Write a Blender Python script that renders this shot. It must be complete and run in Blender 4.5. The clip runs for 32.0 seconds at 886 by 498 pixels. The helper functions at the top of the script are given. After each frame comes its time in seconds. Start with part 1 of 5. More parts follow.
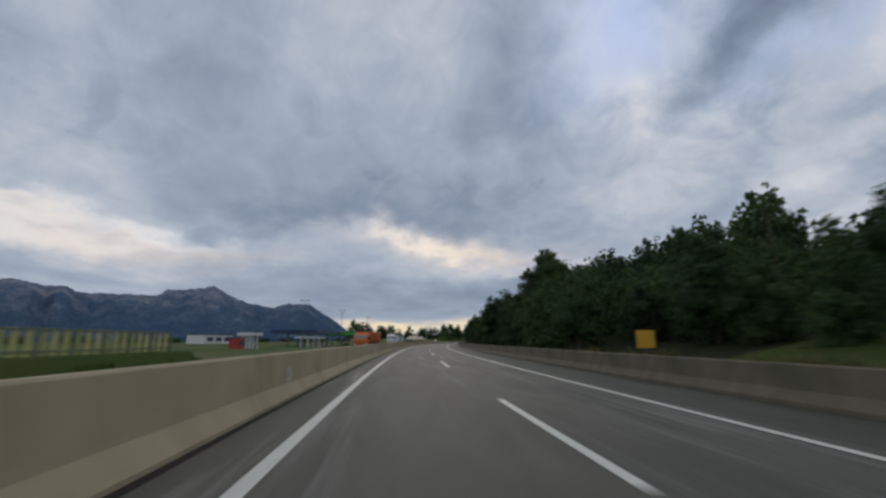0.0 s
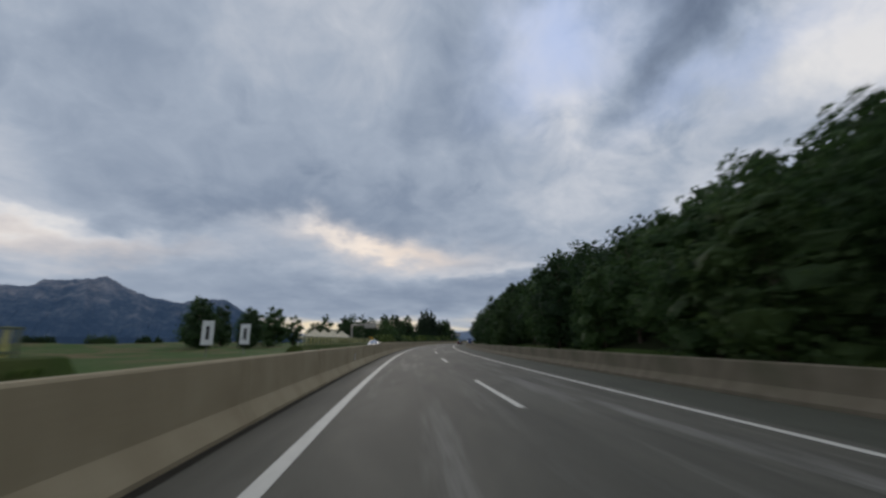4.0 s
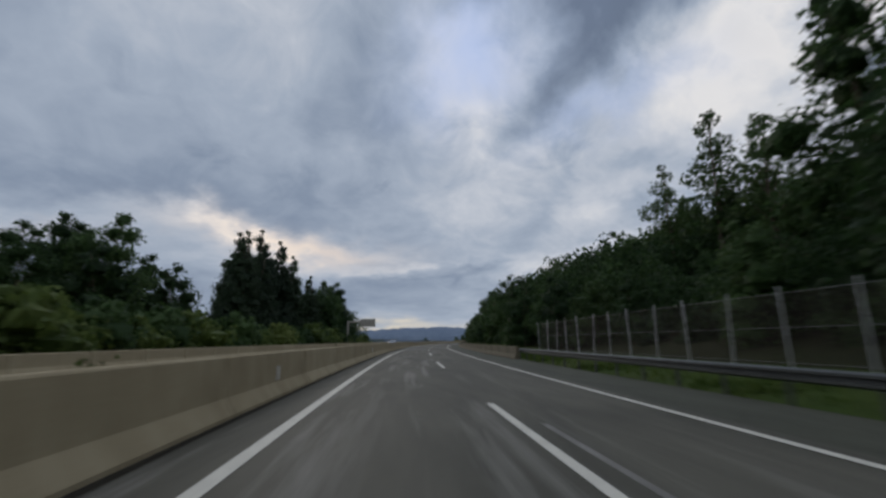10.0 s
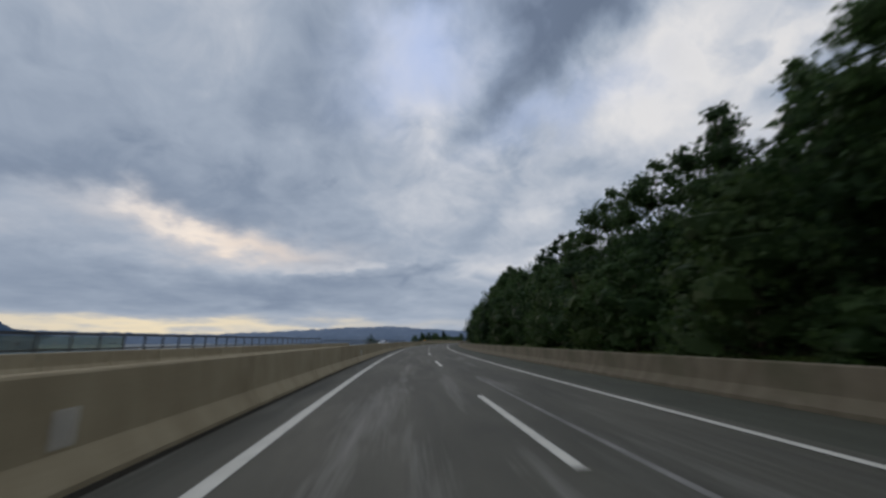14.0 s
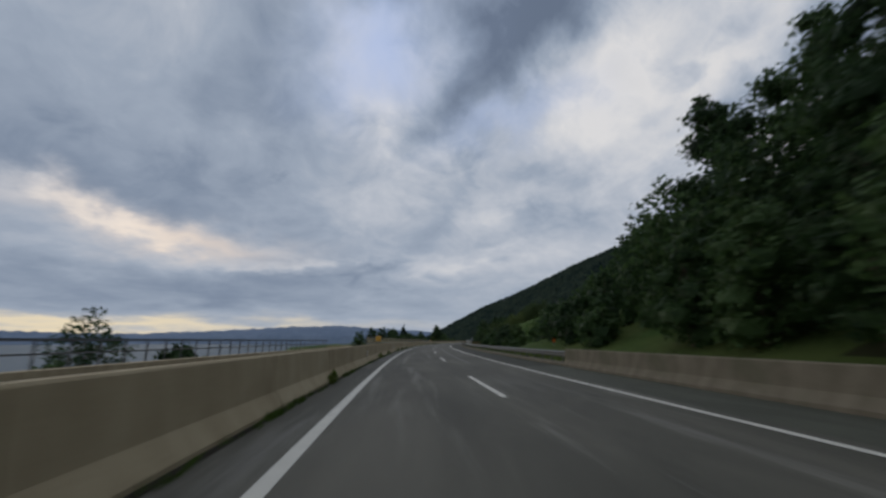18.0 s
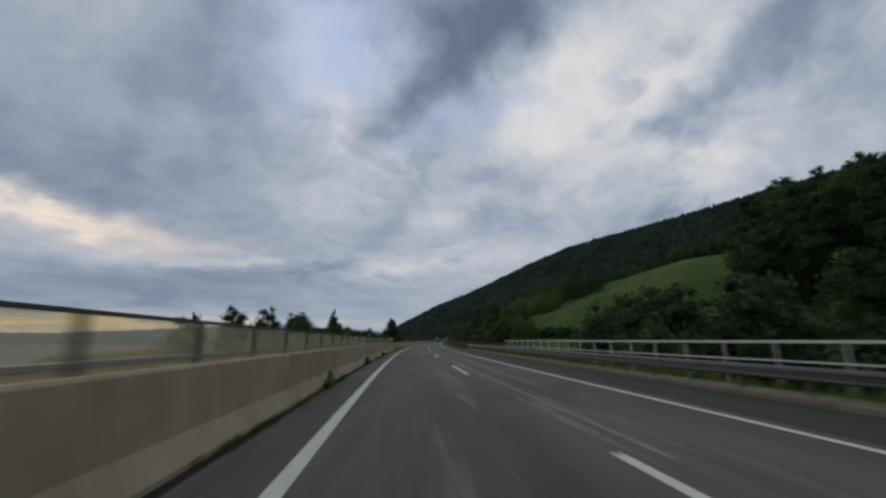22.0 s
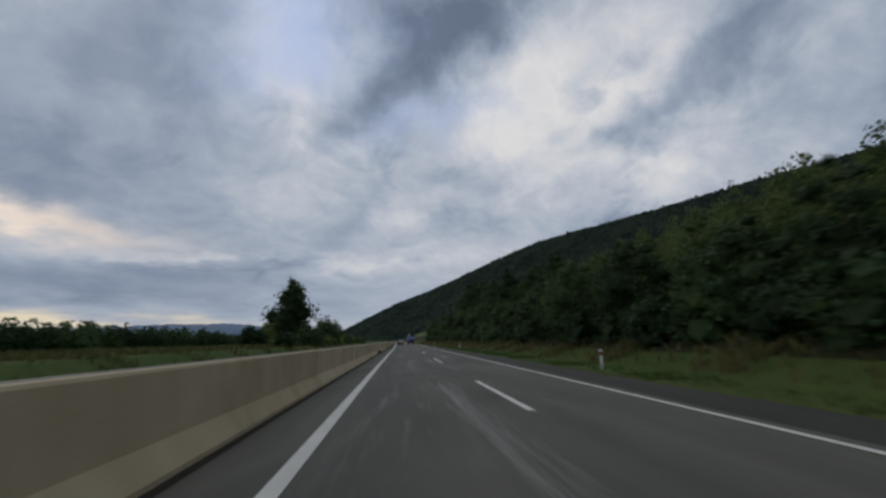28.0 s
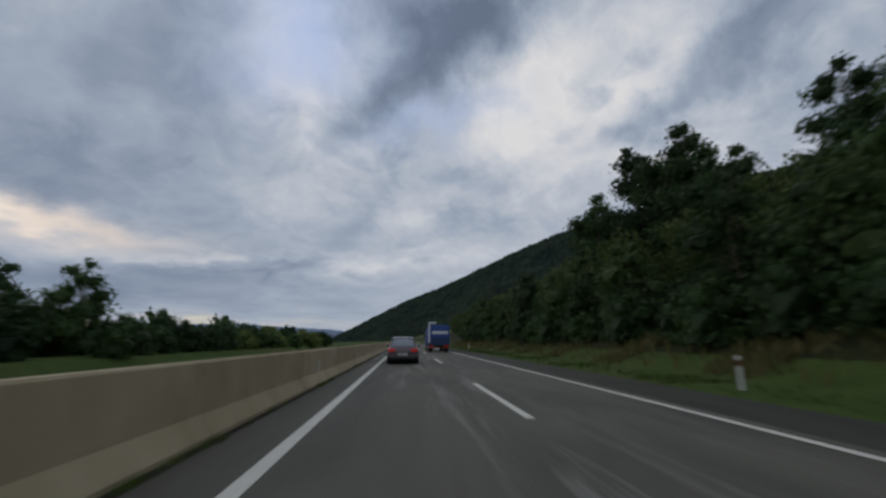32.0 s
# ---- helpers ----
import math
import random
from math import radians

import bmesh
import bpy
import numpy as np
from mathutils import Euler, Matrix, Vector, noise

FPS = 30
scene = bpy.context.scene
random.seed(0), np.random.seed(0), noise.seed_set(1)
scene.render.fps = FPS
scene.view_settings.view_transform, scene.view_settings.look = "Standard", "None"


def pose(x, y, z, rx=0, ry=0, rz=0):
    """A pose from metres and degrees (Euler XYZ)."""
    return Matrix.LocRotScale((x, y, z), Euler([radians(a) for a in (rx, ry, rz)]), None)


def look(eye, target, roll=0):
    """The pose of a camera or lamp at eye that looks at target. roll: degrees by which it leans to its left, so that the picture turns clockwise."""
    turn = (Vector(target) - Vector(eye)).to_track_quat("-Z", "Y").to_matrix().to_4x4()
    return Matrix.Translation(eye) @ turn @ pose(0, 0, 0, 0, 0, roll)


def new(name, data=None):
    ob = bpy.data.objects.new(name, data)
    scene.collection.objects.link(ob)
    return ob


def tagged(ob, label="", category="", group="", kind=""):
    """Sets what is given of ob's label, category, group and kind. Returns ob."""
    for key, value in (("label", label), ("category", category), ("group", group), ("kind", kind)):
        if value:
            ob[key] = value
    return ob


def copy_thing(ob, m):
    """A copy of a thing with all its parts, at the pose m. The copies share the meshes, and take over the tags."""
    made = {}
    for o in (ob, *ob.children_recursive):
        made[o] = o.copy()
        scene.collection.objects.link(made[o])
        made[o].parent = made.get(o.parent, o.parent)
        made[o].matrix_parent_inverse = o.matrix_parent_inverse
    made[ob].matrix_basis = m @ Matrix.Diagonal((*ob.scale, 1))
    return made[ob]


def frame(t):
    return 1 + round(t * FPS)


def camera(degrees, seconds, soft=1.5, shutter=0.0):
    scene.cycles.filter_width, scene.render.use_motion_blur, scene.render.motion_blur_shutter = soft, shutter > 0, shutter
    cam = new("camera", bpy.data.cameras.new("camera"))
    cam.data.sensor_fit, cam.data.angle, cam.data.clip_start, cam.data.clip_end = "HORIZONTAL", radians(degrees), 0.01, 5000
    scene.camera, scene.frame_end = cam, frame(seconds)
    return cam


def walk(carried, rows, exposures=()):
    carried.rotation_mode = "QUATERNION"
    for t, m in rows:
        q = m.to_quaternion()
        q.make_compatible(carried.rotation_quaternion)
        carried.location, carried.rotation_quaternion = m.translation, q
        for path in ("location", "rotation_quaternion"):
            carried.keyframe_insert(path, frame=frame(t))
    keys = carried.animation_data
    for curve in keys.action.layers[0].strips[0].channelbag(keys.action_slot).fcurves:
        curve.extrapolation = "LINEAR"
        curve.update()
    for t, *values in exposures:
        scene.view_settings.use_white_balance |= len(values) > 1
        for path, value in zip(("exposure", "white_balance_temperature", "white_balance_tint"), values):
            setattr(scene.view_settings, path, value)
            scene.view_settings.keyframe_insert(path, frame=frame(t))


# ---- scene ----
# The road is laid out along the middle of the driven lane: s metres along it, n metres to its right.
KNOTS = [-60, 60, 160, 260, 360, 460, 560, 640, 720, 800, 870, 930, 1000]
BEND = [0.0568, 0.062, 0.0748, 0.0703, 0.065, 0.0664, 0.0677, 0.0544, 0.033, 0.0089, -0.0093, -0.0055, 0.0]
ARC = np.arange(-60.0, 1400.5, 1.0)
_bend = np.interp(ARC, KNOTS, BEND)
HEAD = np.radians(np.concatenate([[0], np.cumsum((_bend[1:] + _bend[:-1]) / 2)]))
HEAD -= np.interp(0, ARC, HEAD)
_mid = (HEAD[1:] + HEAD[:-1]) / 2
RX = np.concatenate([[0], np.cumsum(np.sin(_mid))])
RY = np.concatenate([[0], np.cumsum(np.cos(_mid))])
RX -= np.interp(0, ARC, RX)
RY -= np.interp(0, ARC, RY)


def heading(s):
    return np.interp(s, ARC, HEAD)


def lay(s, n, z=0.0):
    """World places of road places; straight on beyond both ends."""
    s, n, z = np.broadcast_arrays(np.asarray(s, float), np.asarray(n, float), np.asarray(z, float))
    h = heading(s)
    over = np.where(s > ARC[-1], s - ARC[-1], np.where(s < ARC[0], s - ARC[0], 0.0))
    x = np.interp(s, ARC, RX) + over * np.sin(h) + n * np.cos(h)
    y = np.interp(s, ARC, RY) + over * np.cos(h) - n * np.sin(h)
    return np.stack([x, y, z], -1)


def spot(s, n, z=0.0, turn=0.0, scale=1.0):
    """A pose beside the road: x to the right, y along it; turn in degrees to the left."""
    p = lay(s, n, z)
    return Matrix.Translation(p.tolist()) @ Matrix.Rotation(-float(heading(s)) + radians(turn), 4, "Z") @ Matrix.Scale(scale, 4)


# ---- camera ----
LENS, TILT, ASIDE, EYE = 93.0, 12.28, 5.7, 1.33
cam = camera(LENS, 32.0, soft=2.7, shutter=0.35)
# seconds, metres along the road, metres aside, degrees turned to the right
DRIVE = [
    (0, 0.3, 0.03, 0.0), (1, 35.4, -0.0, 1.59), (2, 70.9, -0.09, 3.98), (3, 105.2, -0.14, 6.52), (4, 139.5, -0.11, 8.79),
    (5, 173.0, -0.09, 11.41), (6, 205.1, -0.06, 13.93), (7, 238.0, 0.09, 16.31), (8, 266.3, 0.34, 18.52), (9, 296.7, 0.43, 20.39),
    (10, 324.9, 0.4, 22.11), (11, 352.0, 0.34, 23.84), (12, 379.5, 0.29, 25.5), (13, 404.9, 0.34, 27.61), (14, 431.6, 0.37, 29.24),
    (15, 457.5, 0.23, 30.83), (16, 483.3, 0.09, 32.45), (17, 508.8, -0.06, 34.1), (18, 533.9, -0.14, 35.86), (19, 559.3, -0.17, 37.73),
    (20, 585.8, -0.24, 39.44), (21, 610.3, -0.31, 41.01), (22, 635.1, -0.31, 42.46), (23, 660.5, -0.2, 43.92), (24, 684.4, -0.06, 44.87),
    (25, 710.0, -0.11, 45.59), (26, 735.6, -0.17, 46.52), (27, 761.6, -0.23, 47.18), (28, 787.9, -0.29, 47.85), (29, 814.6, -0.14, 48.6),
    (30, 841.6, 0.0, 48.49), (31, 869.0, 0.06, 47.39), (32, 896.7, 0.11, 46.79)]
walk(cam, [(t, pose(*lay(s, n, EYE).tolist(), 90 + TILT, 0, -(a + ASIDE))) for t, s, n, a in DRIVE], [(0, 0.0), (13, 0.0), (18, -0.1), (32, -0.1)])

# ---- light ----
SUN_AZ, SUN_EL = 5.0, 14.0
sun = new("sun", bpy.data.lights.new("sun", "SUN"))
sun.data.energy, sun.data.angle, sun.data.color = 0.5, radians(25), (1.0, 0.9, 0.78)
sun.matrix_world = look((0, 0, 60), (-math.sin(radians(SUN_AZ)) * 100, -math.cos(radians(SUN_AZ)) * 100, 60 - 100 * math.tan(radians(SUN_EL))))
scene.view_settings.exposure = 0.0


class Net:
    """Short hand for node trees."""

    def __init__(self, tree):
        self.t = tree
        tree.nodes.clear()

    def n(self, kind, **kw):
        node = self.t.nodes.new(kind)
        for k, v in kw.items():
            if k == "op":
                node.operation = v
            elif k == "blend":
                node.blend_type = v
        return node

    def put(self, sock, v):
        if isinstance(v, bpy.types.NodeSocket):
            self.t.links.new(v, sock)
        else:
            sock.default_value = v

    def math(self, op, a, b=0.0, c=None):
        m = self.n("ShaderNodeMath", op=op)
        self.put(m.inputs[0], a)
        self.put(m.inputs[1], b)
        if c is not None:
            self.put(m.inputs[2], c)
        return m.outputs[0]

    def vec(self, op, a, b=(0, 0, 0), scale=None):
        m = self.n("ShaderNodeVectorMath", op=op)
        self.put(m.inputs[0], a)
        self.put(m.inputs[1], b)
        if scale is not None:
            self.put(m.inputs[3], scale)
        return m.outputs["Value"] if op in ("DOT_PRODUCT", "LENGTH") else m.outputs["Vector"]

    def noise(self, vector, scale, detail=3.0, rough=0.5, warp=0.0, out="Fac"):
        m = self.n("ShaderNodeTexNoise")
        if vector is not None:
            self.put(m.inputs["Vector"], vector)
        m.inputs["Scale"].default_value, m.inputs["Detail"].default_value = scale, detail
        m.inputs["Roughness"].default_value, m.inputs["Distortion"].default_value = rough, warp
        return m.outputs[out]

    def ramp(self, fac, stops):
        m = self.n("ShaderNodeValToRGB")
        els = m.color_ramp.elements
        while len(els) < len(stops):
            els.new(0.5)
        for e, (p, c) in zip(els, stops):
            e.position = p
            e.color = (*c, 1) if isinstance(c, tuple) else (c, c, c, 1)
        self.put(m.inputs["Fac"], fac)
        return m.outputs["Color"]

    def mix(self, fac, a, b, blend="MIX"):
        m = self.n("ShaderNodeMix")
        m.data_type, m.blend_type = "RGBA", blend
        self.put(m.inputs[0], fac)
        for sock, v in ((m.inputs[6], a), (m.inputs[7], b)):
            self.put(sock, (*v, 1) if isinstance(v, tuple) and len(v) == 3 else v)
        return m.outputs[2]

    def span(self, v, a, b, lo=0.0, hi=1.0):
        m = self.n("ShaderNodeMapRange")
        m.clamp = True
        self.put(m.inputs[0], v)
        for i, x in zip((1, 2, 3, 4), (a, b, lo, hi)):
            m.inputs[i].default_value = x
        return m.outputs[0]


world = bpy.data.worlds.new("evening_sky")
scene.world = world
world.use_nodes = True
w = Net(world.node_tree)
ray_dir = w.vec("NORMALIZE", w.n("ShaderNodeTexCoord").outputs["Generated"])
sky = w.n("ShaderNodeTexSky")
sky.sky_type, sky.sun_disc = "NISHITA", False
sky.sun_elevation, sky.sun_rotation = radians(SUN_EL), radians(SUN_AZ)
sep = w.n("ShaderNodeSeparateXYZ")
w.put(sep.inputs[0], ray_dir)
up = w.math("MAXIMUM", sep.outputs[2], 0.0)
# the cloud deck: lumpy overhead, drawn out into flat bands towards the horizon
flat = w.n("ShaderNodeCombineXYZ")
w.put(flat.inputs[0], sep.outputs[0])
w.put(flat.inputs[1], sep.outputs[1])
w.put(flat.inputs[2], w.math("MULTIPLY", w.math("LOGARITHM", w.math("ADD", up, 0.07), math.e), 0.62))
deck = flat.outputs[0]
calm = w.span(up, 0.02, 0.30, 0.45, 1.0)                 # smooth banks low down, broken cloud overhead
wob = w.vec("SCALE", w.vec("SUBTRACT", w.noise(deck, 4.5, 5, 0.55, 0, "Color"), (0.5, 0.5, 0.5)), scale=w.math("MULTIPLY", calm, 0.30))
bent = w.vec("NORMALIZE", w.vec("ADD", ray_dir, wob))


def blob(az, el, wide, high, lean=0.0):
    """A soft bank of cloud round a direction; degrees."""
    a, e, r = radians(az), radians(el), radians(lean)
    c = Vector((math.sin(a) * math.cos(e), math.cos(a) * math.cos(e), math.sin(e)))
    east = Vector((math.cos(a), -math.sin(a), 0))
    north = east.cross(c)
    u = (east * math.cos(r) + north * math.sin(r)) / math.sin(radians(wide))
    v = (north * math.cos(r) - east * math.sin(r)) / math.sin(radians(high))
    du, dv = w.vec("DOT_PRODUCT", bent, tuple(u)), w.vec("DOT_PRODUCT", bent, tuple(v))
    q = w.math("ADD", w.math("MULTIPLY", du, du), w.math("MULTIPLY", dv, dv))
    front = w.math("GREATER_THAN", w.vec("DOT_PRODUCT", bent, tuple(c)), 0.0)
    return w.math("MULTIPLY", w.math("EXPONENT", w.math("MULTIPLY", q, -1.0)), front)


big = w.noise(deck, 2.3, 4, 0.5, 0.5)
fine = w.noise(deck, 7.5, 7, 0.62, 0.4)
calm = w.math("MULTIPLY", calm, w.math("SUBTRACT", 1.0, w.math("MULTIPLY", blob(-14, 28, 34, 20, 0), 0.5)))
shade = w.math("MULTIPLY", w.math("ADD", w.math("MULTIPLY", w.math("SUBTRACT", big, 0.5), 0.75), w.math("MULTIPLY", w.math("SUBTRACT", fine, 0.5), 0.62)), calm)
puff = w.math("MULTIPLY", w.span(w.noise(deck, 9.0, 4, 0.5, 0.6), 0.52, 0.66), w.span(w.noise(deck, 3.1, 2, 0.5), 0.50, 0.62))
shade = w.math("SUBTRACT", shade, w.math("MULTIPLY", w.math("MULTIPLY", puff, calm), 0.16))
shade = w.math("SUBTRACT", shade, w.span(up, 0.02, 0.30, 0.07, 0.0))
for az, el, wide, high, lean, amount in (
        (52.5, 38.3, 9.5, 4.8, 42, -0.47), (43.5, 31.3, 3.6, 3.0, 35, -0.24), (59, 43.5, 9, 6, 30, -0.22), (36, 42, 6, 3, 0, -0.20), (16, 29, 9, 4.5, 15, -0.13), (16, 41, 8, 5, 0, -0.08),
        (52.5, 15.3, 5, 2.4, 20, -0.16), (88, 28.5, 13, 3.2, 26, -0.32), (98, 34, 8, 5, 40, -0.14), (77, 24, 4, 1.4, 10, -0.16), (70, 25.7, 2.5, 1.2, 20, -0.14), (55, 22, 3, 1.4, 10, -0.12),
        (-8, 22, 18, 6, 10, -0.12), (0, 18, 20, 3.5, 0, -0.14), (-34, 20, 16, 5, 0, -0.10), (-30, 30, 16, 9, 0, -0.14), (66, 32, 8, 6, 40, 0.22), (78, 37, 7, 8, 30, 0.08), (66, 23, 8, 4.5, 10, 0.22), (61, 27, 5, 2.4, 25, 0.12),
        (80, 20, 14, 4.5, 15, 0.14), (-3, 33, 22, 10, 0, -0.08), (99, 27, 10, 6, 0, -0.06), (31, 37.5, 7, 4.2, 15, 0.20), (31, 29, 7, 4.5, 0, 0.14), (9, 12.8, 9, 2.1, -4, 0.23), (0, 13.2, 7, 1.1, -3, 0.20), (22, 10.0, 9, 0.9, 3, 0.18),
        (-31, 12.0, 9, 1.4, 0, 0.24), (-41, 10.8, 7, 1.3, 0, 0.24), (34, 18, 10, 3.5, 10, 0.10),
        (5, 6.4, 26, 2.6, 0, -0.22), (-6, 16.5, 16, 2.4, 0, -0.12), (30, 7.4, 18, 2.6, 0, -0.10), (45, 11, 10, 1.4, 5, 0.10), (-39, 7.2, 12, 1.6, 0, -0.14)):
    shade = w.math("ADD", shade, w.math("MULTIPLY", blob(az, el, wide, high, lean), amount))
cloud = w.ramp(w.math("ADD", shade, 0.585), [
    (0.04, (0.140, 0.18, 0.256)), (0.28, (0.230, 0.284, 0.378)), (0.48, (0.350, 0.408, 0.502)), (0.66, (0.525, 0.560, 0.628)), (0.88, (0.785, 0.775, 0.780))])
# the evening's warm light low over the lake, where the clouds break
low = w.math("POWER", w.math("SUBTRACT", 1.0, up), 9.0)
west = w.span(w.vec("DOT_PRODUCT", ray_dir, (math.sin(radians(SUN_AZ)), math.cos(radians(SUN_AZ)), 0.1)), 0.2, 1.0)
warm = w.math("MULTIPLY", w.math("MULTIPLY", low, west), w.span(shade, -0.05, 0.35))
cloud = w.mix(w.math("MULTIPLY", warm, 0.4), cloud, (0.86, 0.72, 0.58))
cloud = w.mix(w.math("MULTIPLY", blob(8, 12.8, 11, 2.0, -4), 0.55), cloud, (0.80, 0.64, 0.52))
cloud = w.mix(w.math("MULTIPLY", blob(-33, 10.5, 14, 1.3, 0), 0.3), cloud, (0.84, 0.66, 0.52))
cloud = w.mix(w.math("MULTIPLY", blob(2, 1.7, 24, 1.0, 0), 0.8), cloud, (0.95, 0.79, 0.52))
cloud = w.mix(w.math("MULTIPLY", w.math("MAXIMUM", blob(31, 36.5, 8, 5.5, 25), w.math("MULTIPLY", blob(52, 29, 9, 2.6, 15), 0.5)), 0.72), cloud, (0.45, 0.56, 0.85))
gaps = w.span(shade, 0.10, 0.45, 0.0, 0.10)
clear = w.n("ShaderNodeMix")
clear.data_type, clear.blend_type = "RGBA", "MIX"
w.put(clear.inputs[0], gaps)
w.put(clear.inputs[6], cloud)
dim = w.mix(1.0, sky.outputs[0], (0.08, 0.08, 0.08), "MULTIPLY")
w.put(clear.inputs[7], dim)
bg = w.n("ShaderNodeBackground")
w.put(bg.inputs[0], clear.outputs[2])
bg.inputs[1].default_value = 1.0
w.put(w.n("ShaderNodeOutputWorld").inputs[0], bg.outputs[0])


# ---- materials ----
def surface(name, build, rough=0.8, metal=0.0, spec=0.3):
    """A principled surface; build(net, place) gives its colour and its height."""
    m = bpy.data.materials.new(name)
    m.use_nodes = True
    t = Net(m.node_tree)
    b = t.n("ShaderNodeBsdfPrincipled")
    b.inputs["Roughness"].default_value, b.inputs["Metallic"].default_value = rough, metal
    b.inputs["Specular IOR Level"].default_value = spec
    colour, height = build(t, t.n("ShaderNodeTexCoord"))[:2]
    t.put(b.inputs["Base Color"], (*colour, 1) if isinstance(colour, tuple) else colour)
    if height is not None:
        h, far = height
        bump = t.n("ShaderNodeBump")
        bump.inputs["Distance"].default_value = far
        t.put(bump.inputs["Height"], h)
        t.put(b.inputs["Normal"], bump.outputs[0])
    t.put(t.n("ShaderNodeOutputMaterial").inputs[0], b.outputs[0])
    return m


def dull(name, colour, rough=0.6, metal=0.0, spread=0.12, scale=4.0, spec=0.4, bump=0.004):
    """A coloured surface with dirt at two scales."""
    def build(t, c):
        p = c.outputs["Object"]
        v = t.math("ADD", t.math("MULTIPLY", t.noise(p, scale, 5, 0.6), 0.6), t.math("MULTIPLY", t.noise(p, scale * 9, 3), 0.4))
        lo, hi = (tuple(max(0.0, x * (1 + k)) for x in colour) for k in (-spread * 2, spread * 2))
        return t.ramp(v, [(0.25, lo), (0.75, hi)]), (v, bump)
    return surface(name, build, rough, metal, spec)


def asphalt_build(t, c):
    uv = c.outputs["UV"]                                   # metres across, metres along
    stretch = t.vec("MULTIPLY", uv, (1.0, 0.10, 1))
    grain = t.noise(uv, 38, 3, 0.7)
    stain = t.noise(t.vec("MULTIPLY", uv, (0.7, 0.14, 1)), 1.0, 5, 0.6, 0.8)
    streak = t.span(t.noise(t.vec("MULTIPLY", uv, (0.55, 0.040, 1)), 2.4, 5, 0.68, 0.25), 0.52, 0.68)
    where = t.span(t.noise(t.vec("MULTIPLY", uv, (0.30, 0.022, 1)), 1.0, 3), 0.40, 0.58)
    base = t.ramp(t.math("ADD", t.math("MULTIPLY", grain, 0.3), t.math("MULTIPLY", stain, 0.7)), [(0.30, (0.050, 0.048, 0.036)), (0.5, (0.086, 0.081, 0.062)), (0.70, (0.126, 0.118, 0.092))])
    col = t.mix(t.math("MULTIPLY", t.math("MULTIPLY", streak, where), 0.55), base, (0.31, 0.295, 0.265))
    return col, (grain, 0.006)


ASPHALT = surface("asphalt", asphalt_build, 0.78, 0.0, 0.35)


def shoulder_build(t, c, dark=1.0):
    uv = c.outputs["UV"]
    grain = t.noise(uv, 30, 3, 0.7)
    stain = t.noise(t.vec("MULTIPLY", uv, (0.8, 0.2, 1)), 1.3, 5, 0.6, 0.8)
    return t.ramp(t.math("ADD", t.math("MULTIPLY", grain, 0.35), t.math("MULTIPLY", stain, 0.65)), [(0.28, (0.040 * dark, 0.042 * dark, 0.030 * dark)), (0.72, (0.088 * dark, 0.090 * dark, 0.066 * dark))]), (grain, 0.006)


SHOULDER = surface("shoulder_asphalt", shoulder_build, 0.82, 0.0, 0.3)
SHOULDER_NEW = surface("newer_shoulder_asphalt", lambda t, c: shoulder_build(t, c, 0.66), 0.85, 0.0, 0.25)


def concrete_build(t, c):
    uv = c.outputs["UV"]                                   # metres round the section, metres along
    grain = t.noise(c.outputs["Object"], 26, 4, 0.65)
    run = t.noise(t.vec("MULTIPLY", uv, (0.5, 2.2, 1)), 1.0, 5, 0.65)
    blotch = t.noise(c.outputs["Object"], 0.8, 5, 0.6)
    v = t.math("ADD", t.math("MULTIPLY", grain, 0.25), t.math("ADD", t.math("MULTIPLY", run, 0.45), t.math("MULTIPLY", blotch, 0.3)))
    # elements cast at different times, damp runs from the top
    tone = t.math("MULTIPLY", t.math("SUBTRACT", t.n("ShaderNodeObjectInfo").outputs["Random"], 0.5), 0.10)
    damp = t.span(t.noise(t.vec("MULTIPLY", uv, (0.25, 3.5, 1)), 1.0, 4, 0.6), 0.52, 0.72, 0.0, 0.10)
    v = t.math("SUBTRACT", t.math("ADD", v, tone), damp)
    return t.ramp(v, [(0.3, (0.250, 0.198, 0.122)), (0.5, (0.372, 0.308, 0.198)), (0.72, (0.485, 0.415, 0.282))]), (grain, 0.006)


CONCRETE = surface("weathered_concrete", concrete_build, 0.9, 0.0, 0.2)


# browner, mossy concrete; tree shade on the edge barriers is put into its colour
def dark_concrete_build(t, c):
    uv = c.outputs["UV"]
    grain = t.noise(c.outputs["Object"], 22, 4, 0.65)
    run = t.noise(t.vec("MULTIPLY", uv, (0.6, 1.6, 1)), 1.0, 5, 0.65)
    moss = t.span(t.noise(c.outputs["Object"], 1.1, 5, 0.6), 0.45, 0.7, 0.0, 0.6)
    v = t.math("ADD", t.math("MULTIPLY", grain, 0.35), t.math("MULTIPLY", run, 0.65))
    return t.mix(moss, t.ramp(v, [(0.3, (0.105, 0.088, 0.061)), (0.5, (0.17, 0.145, 0.104)), (0.72, (0.25, 0.215, 0.16))]), (0.085, 0.088, 0.052)), (grain, 0.008)


DARK_CONCRETE = surface("dark_brown_concrete", dark_concrete_build, 0.92, 0.0, 0.15)
PAINT = dull("road_paint", (0.62, 0.595, 0.52), 0.7, 0, 0.12, 3.0)


